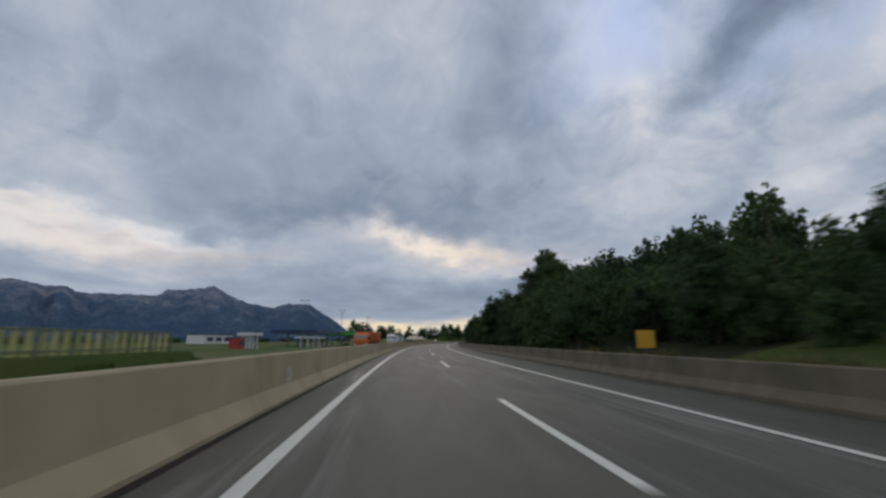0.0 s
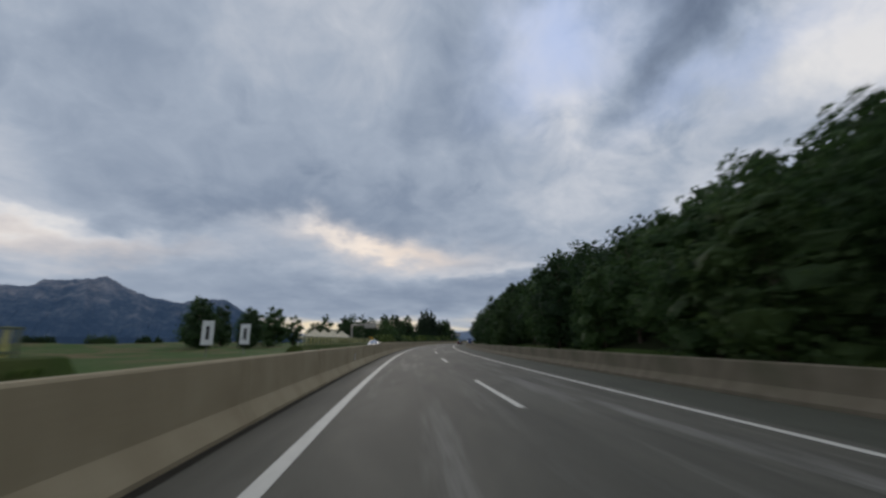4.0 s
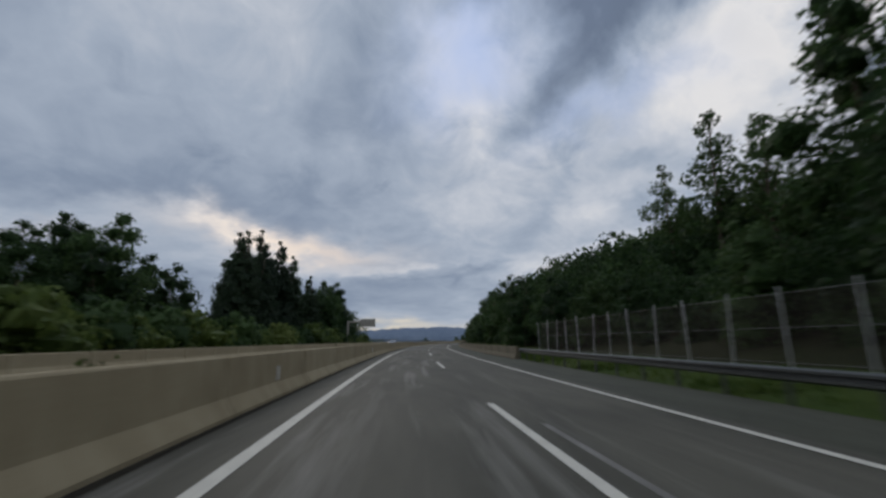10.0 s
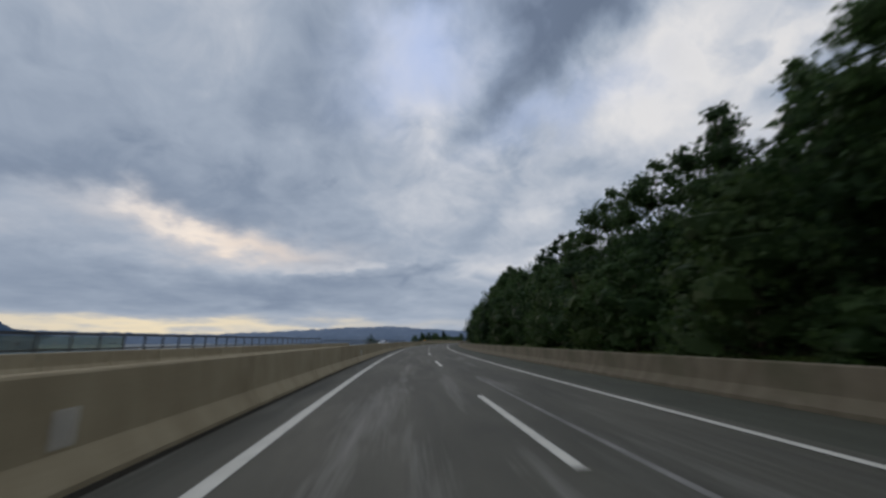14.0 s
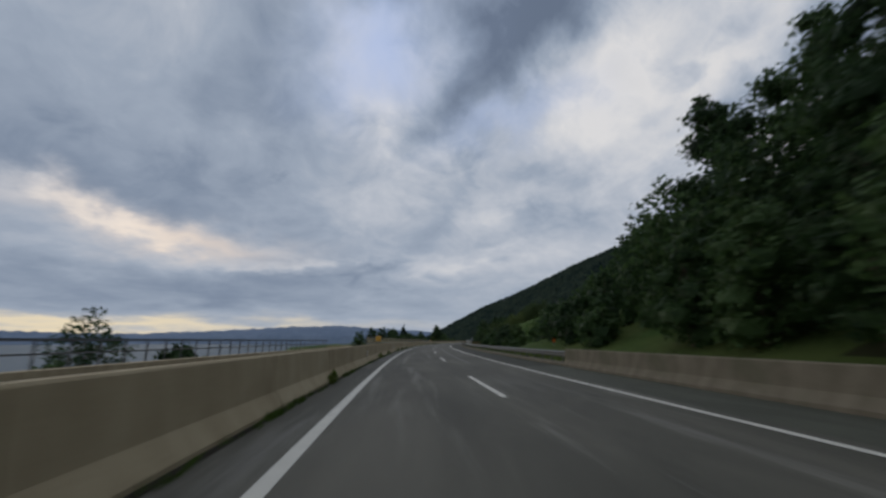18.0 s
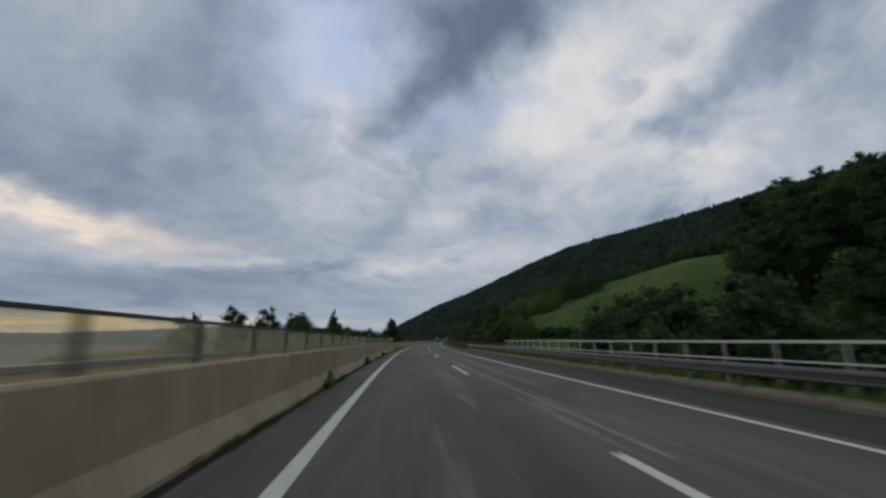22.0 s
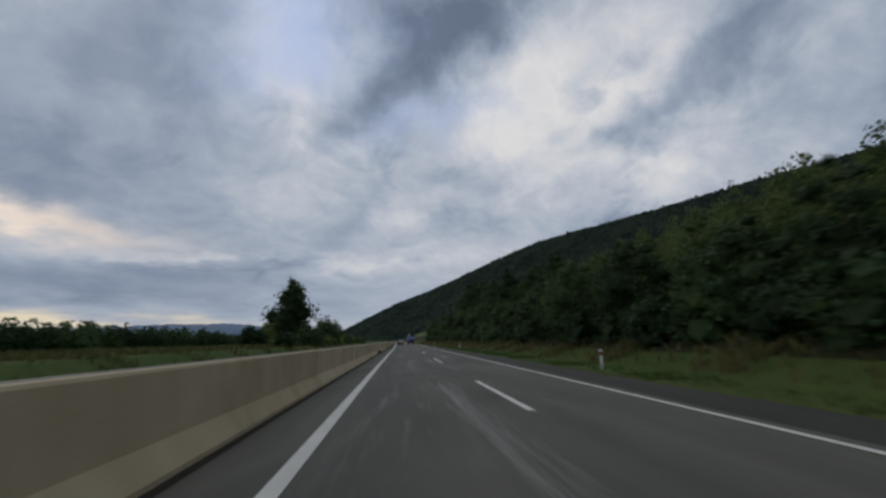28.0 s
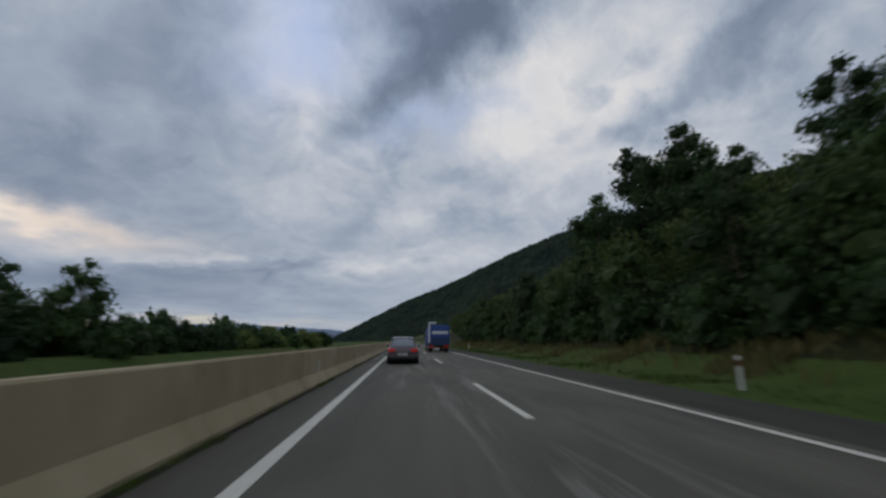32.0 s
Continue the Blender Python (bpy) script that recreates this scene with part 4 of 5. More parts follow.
# ---- far hill, mountains, lake ----
def haze_forest(name, a, b, scale):
    def build(t, c):
        p = c.outputs["Object"]
        v = t.math("ADD", t.math("MULTIPLY", t.noise(p, scale, 6, 0.65), 0.45), t.math("MULTIPLY", t.noise(p, scale * 5, 3, 0.6), 0.30))
        v = t.math("ADD", v, t.math("MULTIPLY", t.noise(p, scale * 0.22, 4, 0.6), 0.25))
        return t.ramp(v, [(0.38, a), (0.62, b)]), (t.noise(p, scale * 3.2, 3, 0.6), 9.0)
    return surface(name, build, 1.0, 0, 0.0)


FAR_WOOD = haze_forest("far_forest", (0.012, 0.023, 0.024), (0.058, 0.076, 0.050), 0.03)


def polar_hill(name, centre, table, depth, material, label, category, bumps, seed, rows=26, cols=420, crag=0.0):
    """A ridge seen from centre: (azimuth, elevation, distance) along it; falls to the front and to the back."""
    az, el, dist = np.asarray(table, float).T
    a = np.linspace(az[0], az[-1], cols)
    e, d = np.interp(a, az, el), np.interp(a, az, dist)
    rng = np.random.default_rng(seed)
    gully = sum(np.interp(np.linspace(0, 1, cols), np.linspace(0, 1, k), rng.normal(0, 1, k)) * g for k, g in ((24, 0.5), (60, 0.35), (150, 0.25))) * crag
    shift = sum(np.interp(np.linspace(0, 1, cols), np.linspace(0, 1, k), rng.normal(0, 1, k)) * g for k, g in ((40, 0.6), (110, 0.4))) * crag * 5
    v = []
    for r in range(rows):
        u = r / (rows - 4)
        dd = d - depth * (1 - u) if u <= 1 else d + depth * (u - 1) * 1.5
        prof = np.sin(np.clip(u, 0, 1) * math.pi / 2) ** 0.9 if u <= 1 else 1 - (u - 1) * 3.0
        h = d * np.tan(np.radians(e)) * prof
        b = rng.normal(0, bumps, cols) * (0.25 if r == 0 else 1) + gully * min(u, 1) ** 2
        dd = dd + shift * math.sin(math.pi * min(u, 1))
        v.append(np.stack([centre[0] + np.sin(np.radians(a)) * dd, centre[1] + np.cos(np.radians(a)) * dd, h + b - (30 if r == 0 else 0)], -1))
    v = np.concatenate(v)
    f = [(r * cols + i, r * cols + i + 1, (r + 1) * cols + i + 1, (r + 1) * cols + i) for r in range(rows - 1) for i in range(cols - 1)]
    ob = new(name, solid(name, v, f, material))
    return tagged(ob, label, category, kind="structure")


base = lay(720, 0)[:2]
polar_hill("forest_hill", base, [(38.5, 0.1, 2700), (41.7, 1.7, 2600), (47, 4.4, 2450), (52, 6.3, 2300), (55, 7.6, 2200), (60, 9.8, 2050), (66, 11.9, 1900), (72, 13.1, 1800), (78, 14.0, 1700), (84, 14.9, 1650), (90, 15.7, 1600), (97, 16.1, 1500), (112, 17, 1400), (130, 15, 1400)],
           800, FAR_WOOD, "long hill covered in dark forest beyond the motorway", "hill", 4.6, 5, 90, 640)


# distance haze is painted into these blues; the rock pales towards the top
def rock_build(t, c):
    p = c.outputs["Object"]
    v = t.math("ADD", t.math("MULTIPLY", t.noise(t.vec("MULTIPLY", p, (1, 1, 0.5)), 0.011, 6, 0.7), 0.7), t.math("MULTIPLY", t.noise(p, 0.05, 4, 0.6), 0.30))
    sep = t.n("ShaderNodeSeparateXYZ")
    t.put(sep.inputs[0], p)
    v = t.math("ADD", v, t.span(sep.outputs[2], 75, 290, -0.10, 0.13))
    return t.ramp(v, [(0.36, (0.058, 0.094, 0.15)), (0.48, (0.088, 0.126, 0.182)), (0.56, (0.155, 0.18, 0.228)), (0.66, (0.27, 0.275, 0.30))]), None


ROCK = surface("haze_tinted_rock", rock_build, 1.0, 0, 0.0)
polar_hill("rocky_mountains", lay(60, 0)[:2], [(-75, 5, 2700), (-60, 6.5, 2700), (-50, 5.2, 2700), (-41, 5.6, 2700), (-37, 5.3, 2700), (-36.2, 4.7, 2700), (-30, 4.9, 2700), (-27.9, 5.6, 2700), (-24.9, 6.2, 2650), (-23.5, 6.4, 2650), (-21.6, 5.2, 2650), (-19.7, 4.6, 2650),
           (-16.4, 4.0, 2620), (-14.8, 4.6, 2620), (-12.0, 4.6, 2620), (-9.8, 3.1, 2620), (-6.9, 1.3, 2620), (-4, 0.1, 2620)], 620, ROCK, "jagged rock mountains across the valley, haze painted in blue", "mountain", 1.6, 9, 46, 420, 11.0)
# the pale blue is air haze mixed into the shore's own colour
FAR_SHORE = haze_forest("haze_painted_shore", (0.17, 0.22, 0.30), (0.22, 0.27, 0.35), 0.004)
polar_hill("far_shore", lay(600, 0)[:2], [(-40, 0.9, 4400), (-20, 1.1, 4400), (-6, 0.9, 4400), (5, 0.7, 4400), (14, 1.2, 4400), (21, 1.7, 4400), (28.5, 1.9, 4400), (32, 1.6, 4400), (36.8, 1.4, 4400), (41, 1.0, 4400), (46, 0.3, 4400)], 300, FAR_SHORE, "hills on the far lake shore, painted pale blue with haze", "hill", 4.0, 12, 10, 160)


def water_build(t, c):
    p = c.outputs["Object"]
    return (0.105, 0.145, 0.18), (t.noise(t.vec("MULTIPLY", p, (1, 2.2, 1)), 0.25, 4, 0.6), 0.6)


WATER = surface("lake_water", water_build, 0.75, 0.0, 0.06)
lk = lay(np.array([400.0, 1400, 3600, 3600, -1500, -1500]), np.array([-30.0, -60, -60, -4700, -4700, -900]), -27.0)
tagged(new("water", solid("water", lk, [tuple(range(6))], WATER)), "calm grey blue lake under the evening sky", "lake", kind="structure")

# ---- things beside the road ----
STEEL_DARK = dull("grey_painted_steel", (0.20, 0.205, 0.21), 0.5, 0.5, 0.12, 3)
WHITE = dull("white_plastic", (0.72, 0.72, 0.70), 0.5, 0, 0.08, 5)
BLACK = dull("black_rubber", (0.02, 0.02, 0.021), 0.7, 0, 0.2, 5)
YELLOW = dull("yellow_sign_sheet", (0.70, 0.37, 0.04), 0.45, 0, 0.08, 3)
ORANGE = dull("orange_paint", (0.62, 0.145, 0.022), 0.45, 0.0, 0.14, 1.5)
RED = dull("red_paint", (0.42, 0.045, 0.03), 0.4, 0.0, 0.1, 2)
BLUE = dull("blue_paint", (0.03, 0.075, 0.28), 0.4, 0.0, 0.1, 2)
NAVY = dull("navy_paint", (0.02, 0.045, 0.12), 0.4, 0.0, 0.1, 2)
GREEN = dull("green_fascia", (0.05, 0.30, 0.06), 0.45, 0.0, 0.1, 2)
CREAM = dull("cream_canvas", (0.62, 0.55, 0.40), 0.85, 0.0, 0.1, 1.2)
SIGN_BACK = dull("bare_sign_back", (0.42, 0.39, 0.34), 0.55, 0.4, 0.1, 2)
FENCE = dull("yellow_green_slats", (0.56, 0.52, 0.20), 0.8, 0.0, 0.22, 3)
FENCE_POST = dull("fence_post_wood", (0.17, 0.19, 0.11), 0.85, 0.0, 0.2, 4)

# marker plates on the median
plate = thing("marker_plate", "small white marker plate on the concrete median", "road marker", group="median marker plates")
part("plate", mesh_of("plate", WHITE, lambda bm: box(bm, 0, 0, 0.55, 0.02, 0.11, 0.34, 0.006)), plate)
part("bracket", mesh_of("bracket", STEEL_DARK, lambda bm: box(bm, -0.03, 0, 0.5, 0.06, 0.05, 0.12, 0.004)), plate)
plate.matrix_basis = spot(-39, MED + 0.14)
for k in range(1, 40):
    copy_thing(plate, spot(-39 + 25 * k, MED + 0.14))

# delineator posts on the verge
deli = thing("delineator_post", "white roadside delineator post with a black band", "delineator", group="delineator posts")
part("post", mesh_of("post", WHITE, lambda bm: box(bm, 0, 0, 0.42, 0.10, 0.05, 1.0, 0.015)), deli)
part("band", mesh_of("band", BLACK, lambda bm: box(bm, 0, 0, 0.72, 0.106, 0.056, 0.18, 0.01)), deli, "black band")
part("reflector", mesh_of("reflector", RED, lambda bm: box(bm, 0, -0.03, 0.72, 0.05, 0.01, 0.14, 0.003)), deli, "small red reflector")
deli.matrix_basis = spot(708, 9.3)
for s, n in ((758, 9.3), (808, 9.4), (858, 9.4), (908, 9.3), (958, 9.3), (281, 10.4), (119, 10.5)):
    copy_thing(deli, spot(s, n, float(ground_z(s, n))))


# yellow joint markers on the median at both ends of the bridge
def joint_sign(s):
    t = thing("bridge_marker", "orange yellow square marker sign on a post", "road sign", group="bridge markers")
    part("sign_post", mesh_of("sign_post", STEEL_DARK, lambda bm: tube(bm, (0, 0, 1.0), (0, 0, 1.6), 0.03, 0.03, 8)), t)
    part("sign_plate", mesh_of("sign_plate", YELLOW, lambda bm: box(bm, 0, -0.04, 1.48, 0.42, 0.03, 0.40, 0.012)), t)
    part("bar", mesh_of("bar", BLACK, lambda bm: (box(bm, -0.04, -0.058, 1.53, 0.2, 0.006, 0.04), box(bm, 0.03, -0.058, 1.44, 0.2, 0.006, 0.04))), t, "dark unreadable marking")
    t.matrix_basis = spot(s, MED)


joint_sign(570)
joint_sign(691)


reflector = thing("reflector_marker", "yellow round reflector on a thin post above the median", "road marker", m=spot(665.1, MED))
part("stem", mesh_of("stem", STEEL_DARK, lambda bm: tube(bm, (0, 0, 1.0), (0, 0, 1.66), 0.012, 0.012, 6)), reflector)
part("disc", mesh_of("disc", YELLOW, lambda bm: tube(bm, (0, -0.015, 1.72), (0, 0.015, 1.72), 0.06, 0.06, 14)), reflector, "yellow disc")


def gantry(s, n, arm, high, w0, h0, label):
    """A cantilever gantry for the other direction, its sign seen from behind."""
    t = thing("sign_gantry", label, "road sign", group="cantilever gantries")
    part("mast", mesh_of("mast", SIGN_BACK, lambda bm: (box(bm, 0, 0, high / 2 - 0.3, 0.34, 0.34, high + 0.6, 0.03), box(bm, 0, 0, 0.1, 0.8, 0.8, 0.3, 0.02))), t)
    part("arm", mesh_of("arm", SIGN_BACK, lambda bm: box(bm, arm / 2, 0, high - 0.15, arm, 0.28, 0.28, 0.03)), t)
    part("sign_panel", mesh_of("sign_panel", SIGN_BACK, lambda bm: box(bm, arm - w0 / 2 + 0.2, -0.2, high - 0.35, w0, 0.06, h0, 0.02)), t, "back of a pale metal sign panel")
    for k in range(4):
        x = arm - w0 + 0.55 + k * (w0 - 0.7) / 3
        part("stiffener", mesh_of("stiffener", STEEL_DARK, lambda bm: box(bm, x, -0.25, high - 0.35, 0.07, 0.05, h0 * 0.98, 0.01)), t)
    t.matrix_basis = spot(s, n, float(ground_z(s, n)) + 0.1)


gantry(415.8, -15.6, 5.6, 5.4, 3.2, 1.7, "pale steel cantilever gantry with sign seen from behind")
gantry(248, -20.5, 6.0, 5.5, 3.0, 1.2, "grey steel cantilever gantry beside the marquees")

# ---- tall fence on the slope ----
fence = thing("rockfall_fence", "tall grey posts with dark netting below the wooded slope", "fence")
net_mat = bpy.data.materials.new("dark_netting")
net_mat.use_nodes = True
t = Net(net_mat.node_tree)
d = t.n("ShaderNodeBsdfPrincipled")
d.inputs["Base Color"].default_value = (0.055, 0.04, 0.035, 1)
d.inputs["Roughness"].default_value = 0.9
x = t.n("ShaderNodeMixShader")
x.inputs[0].default_value = 0.12
t.put(x.inputs[1], t.n("ShaderNodeBsdfTransparent").outputs[0])
t.put(x.inputs[2], d.outputs[0])
t.put(t.n("ShaderNodeOutputMaterial").inputs[0], x.outputs[0])
fpost = mesh_of("post", PALE_STEEL, lambda bm: box(bm, 0, 0, 1.3, 0.055, 0.05, 3.2, 0.01))
for k in range(22):
    o = part("post", fpost, fence)
    o.matrix_world = spot(314 + 2.25 * k, 11.5, 0) @ Matrix.Rotation(radians(rnd.uniform(-3, 3)), 4, "Y")
part("netting", ribbon("netting", 314, 361, [(11.55, -0.1), (11.55, 2.7), (11.56, 2.7), (11.56, -0.1)], net_mat, 3, closed=True), fence, "dark wire netting")
for z in (0.7, 1.7, 2.7):
    part("wire", ribbon("wire", 314, 361, [(11.49, z - 0.006), (11.50, z - 0.006), (11.50, z + 0.006), (11.49, z + 0.006)], STEEL_DARK, 3, closed=True), fence)


# ---- grass and weeds ----
BLADE = leaf_mat("dry_blades", (0.052, 0.064, 0.018), (0.105, 0.100, 0.034), (0.175, 0.145, 0.062))
BLADE_PALE = leaf_mat("straw_blades", (0.10, 0.085, 0.03), (0.19, 0.15, 0.055), (0.30, 0.235, 0.09))
BLADE_BROWN = leaf_mat("brown_blades", (0.05, 0.045, 0.018), (0.095, 0.078, 0.032), (0.155, 0.125, 0.055))
BLADE_GREEN = leaf_mat("green_blades", (0.044, 0.082, 0.017), (0.080, 0.130, 0.027), (0.13, 0.17, 0.043))


def tufts(name, seed, s0, s1, n0, n1, count, high, mat_, label, ground=True):
    rng = np.random.default_rng(seed)
    s, n = rng.uniform(s0, s1, count), rng.uniform(n0, n1, count)
    s += 3 * np.sin(s * 0.7)
    z = (ground_z(s, n) if ground else np.zeros(count)) - 0.02
    p = lay(s, n, z)
    h, a = high * rng.uniform(0.4, 1.3, count), rng.uniform(0, 6.28, count)
    wide = 0.035 + 0.05 * h
    dx = np.stack([np.cos(a), np.sin(a), 0 * a], -1) * wide[:, None]
    lean = rng.normal(0, 0.28, (count, 3)) * h[:, None]
    lean[:, 2] = h
    v = np.stack([p - dx, p + dx, p + lean * 0.55 + dx * 0.7, p + lean * [1.5, 1.5, 1.0]], 1).reshape(-1, 3)
    f = [(4 * i, 4 * i + 1, 4 * i + 2, 4 * i + 3) for i in range(count)]
    return tagged(new(name, solid(name, v, f, mat_)), label, "grass", kind="stuff")


# ---- yellowish slatted fence behind the opposite carriageway ----
def slat_fence(s0, s1, n, high):
    """A slat fence that stands on a low grassed bank."""
    t = thing("slat_fence", "yellowish green wooden slat fence on posts", "fence", group="slat fences")
    slat = mesh_of("slat", FENCE, lambda bm: box(bm, 0, 0, high / 2, 0.03, 0.34, high, 0.01))
    post = mesh_of("fence_post", FENCE_POST, lambda bm: box(bm, 0.05, 0, high / 2 - 0.1, 0.12, 0.14, high + 0.3, 0.01))
    s = s0
    k = 0
    while s < s1:
        part("slat", slat, t).matrix_world = spot(s, n, 0.66)
        if k % 3 == 0:
            part("fence_post", post, t).matrix_world = spot(s + 0.45, n, 0.62)
        k += 1
        s += 0.66
    for z in (0.82, 0.56 + high):
        part("fence_rail", ribbon("fence_rail", s0, s1, [(n + 0.02, z), (n + 0.07, z), (n + 0.07, z + 0.09), (n + 0.02, z + 0.09)], FENCE_POST, 4, closed=True), t)
    tagged(new("bank", ribbon("bank", s0 - 2, s1 + 2, [(n + 1.0, -0.3), (n + 0.45, 0.58), (n + 0.2, 0.66), (n - 0.8, 0.66), (n - 2.2, -0.6)], VERGE, 3, closed=True)), "low grassed bank under the slat fence", "bank", kind="structure")
    tufts("grass", int(s0) + 200, s0 - 2, s1 + 2, n + 0.1, n + 0.95, 1500, 0.28, BLADE_GREEN, "rough grass on the low bank", False)


slat_fence(-24, 30, -15.6, 1.2)
slat_fence(94, 158, -15.6, 1.2)
slat_fence(198, 247, -15.6, 1.25)


# ---- lamp masts ----
def lamp_mast():
    t = thing("lamp_mast", "tall grey lamp mast with twin floodlights", "street lamp", group="lamp masts")
    part("pole", mesh_of("pole", STEEL_DARK, lambda bm: tube(bm, (0, 0, -0.4), (0, 0, 10.2), 0.11, 0.06, 10)), t)
    part("bracket", mesh_of("bracket", STEEL_DARK, lambda bm: box(bm, 0, 0, 10.2, 1.5, 0.08, 0.08, 0.01)), t)
    lamp = mesh_of("floodlight", STEEL_DARK, lambda bm: box(bm, 0, 0, 10.28, 0.55, 0.42, 0.18, 0.03))
    for x in (-0.7, 0.7):
        part("floodlight", lamp, t).location = (x, 0, 0)
    return t


mast = lamp_mast()
mast.matrix_basis = spot(92.7, -25.5, -0.4)
for s in (124, 155):
    copy_thing(mast, spot(s, -25.5, -0.4))


# ---- filling station beyond the fence ----
def canopy(s, n, length, width, low, high, fascia, text):
    t = thing("station_canopy", text, "canopy", group="filling station canopies")
    part("roof", mesh_of("roof", WHITE, lambda bm: box(bm, 0, 0, low + 0.12, width - 0.1, length - 0.1, 0.24, 0.02)), t)
    for x, y, a, b in ((width / 2, 0, 0.12, length), (-width / 2, 0, 0.12, length), (0, length / 2, width, 0.12), (0, -length / 2, width, 0.12)):
        part("fascia", mesh_of("fascia", fascia, lambda bm: box(bm, x, y, (low + high) / 2, a, b, high - low, 0.02)), t)
    col = mesh_of("column", fascia if fascia == WHITE else STEEL_DARK, lambda bm: box(bm, 0, 0, low / 2 - 0.2, 0.35, 0.35, low + 0.4, 0.02))
    for x in (-width / 4, width / 4):
        for y in (-length / 3, 0, length / 3):
            part("column", col, t).location = (x, y, 0)
    pump = mesh_of("pump", SIGN_BACK, lambda bm: box(bm, 0, 0, 0.85, 0.6, 1.0, 1.7, 0.05))
    for x in (-width / 4, width / 4):
        part("pump", pump, t).location = (x, length / 6, 0)
    t.matrix_basis = spot(s, n, -0.55)


canopy(158, -34, 22, 11, 3.6, 4.9, GREEN, "bright green filling station canopy on columns")
canopy(132, -38, 24, 13, 3.9, 4.9, NAVY, "dark blue filling station canopy on columns")


def kiosk(s, n, w0, d0, h0, wall, roof, text):
    t = thing("kiosk", text, "building")
    part("wall", mesh_of("wall", wall, lambda bm: box(bm, 0, 0, h0 / 2 - 0.1, d0, w0, h0, 0.04)), t)
    part("roof", mesh_of("roof", roof, lambda bm: box(bm, 0, 0, h0 + 0.02, d0 + 0.5, w0 + 0.5, 0.24, 0.04)), t)
    for k in (-1, 0, 1):
        win = part("window", mesh_of("window", NAVY, lambda bm: box(bm, d0 / 2 + 0.01, k * w0 / 3.4, h0 * 0.55, 0.05, w0 / 5, h0 * 0.4, 0.01)), t)
        part("window_frame", mesh_of("window_frame", STEEL_DARK, lambda bm: (box(bm, d0 / 2 + 0.02, k * w0 / 3.4, h0 * 0.76, 0.06, w0 / 5 + 0.1, 0.06), box(bm, d0 / 2 + 0.02, k * w0 / 3.4, h0 * 0.34, 0.06, w0 / 5 + 0.1, 0.06))), win)
    t.matrix_basis = spot(s, n, float(ground_z(s, n)))


kiosk(86.6, -36.5, 2.6, 1.9, 2.4, RED, STEEL_DARK, "small red cabin at the edge of the station yard")
canopy(93.2, -37, 5.4, 3.0, 2.9, 3.5, WHITE, "white yard shelter with an open front")
canopy(114.5, -31, 13, 3.6, 2.4, 2.8, WHITE, "long low white shelter roof on columns")
kiosk(20, -60, 14.0, 7.0, 4.0, WHITE, STEEL_DARK, "white low building beyond the yellowish fence")
kiosk(60, -110, 22.0, 9.0, 4.5, WHITE, STEEL_DARK, "long white hall far across the field")
kiosk(200, -120, 22.0, 9.0, 4.5, WHITE, STEEL_DARK, "long white hall far across the field")
kiosk(420, -95, 26.0, 12.0, 9.0, CREAM, WHITE, "large cream hall beyond the trees")


# ---- marquees ----
def marquee(s, n, label):
    t = thing("marquee", label, "tent", group="cream marquees")

    def roof(bm):
        r = bmesh.ops.create_grid(bm, x_segments=12, y_segments=12, size=3.2)
        for v in bm.verts:
            q = max(abs(v.co.x), abs(v.co.y)) / 3.2
            v.co.z = 2.5 + 2.1 * max(0.0, 1 - q) ** 1.5
        g = bmesh.ops.extrude_face_region(bm, geom=[e for e in bm.edges if e.is_boundary] + list(bm.faces))
        for v in [x for x in g["geom"] if isinstance(x, bmesh.types.BMVert)]:
            v.co.z -= 0.05
    part("roof", mesh_of("roof", CREAM, roof), t)
    leg = mesh_of("leg", SIGN_BACK, lambda bm: tube(bm, (0, 0, -0.3), (0, 0, 2.52), 0.05, 0.05, 8))
    for x in (-3.1, 3.1):
        for y in (-3.1, 3.1):
            part("leg", leg, t).location = (x, y, 0)
    for x, y, a, b in ((3.15, 0, 0.03, 6.2), (-3.15, 0, 0.03, 6.2), (0, 3.15, 6.2, 0.03), (0, -3.15, 6.2, 0.03)):
        part("valance", mesh_of("valance", CREAM, lambda bm: box(bm, x, y, 2.4, a, b, 0.35)), t)
    t.matrix_basis = spot(s, n, float(ground_z(s, n)), 6)
    return t


for s in (247, 254, 261, 268):
    marquee(s, -29.5 + rnd.uniform(-0.4, 0.4), "cream white peaked marquee behind the fence")


# ---- small roadside things ----
def sign_on_post(s, n, z, w0, h0, plate_mat, label, bars=True):
    t = thing("road_sign", label, "road sign", group="roadside signs")
    part("sign_post", mesh_of("sign_post", STEEL_DARK, lambda bm: tube(bm, (0, 0.03, -0.3), (0, 0.03, z + h0 / 2), 0.04, 0.04, 8)), t)
    part("sign_plate", mesh_of("sign_plate", plate_mat, lambda bm: box(bm, 0, -0.03, z, w0, 0.03, h0, 0.01)), t)
    if bars:
        part("bar", mesh_of("bar", BLACK, lambda bm: box(bm, 0, -0.05, z, w0 * 0.28, 0.008, h0 * 0.55)), t, "dark unreadable marking")
    t.matrix_basis = spot(s, n, float(ground_z(s, n)))


sign_on_post(275.5, -22, 1.7, 1.25, 1.75, YELLOW, "yellow roadside sign with a dark mark")
sign_on_post(180, -19, 2.2, 1.1, 2.2, WHITE, "tall white sign panel on a post")
sign_on_post(188, -19, 2.2, 1.1, 2.2, WHITE, "tall white sign panel on a post")
sign_on_post(22, 12.6, 1.1, 1.0, 0.9, YELLOW, "yellow orange sign plate at the edge of the wood", False)
sign_on_post(573.4, 13.1, 0.45, 0.26, 0.34, ORANGE, "orange marker plate below the meadow", False)


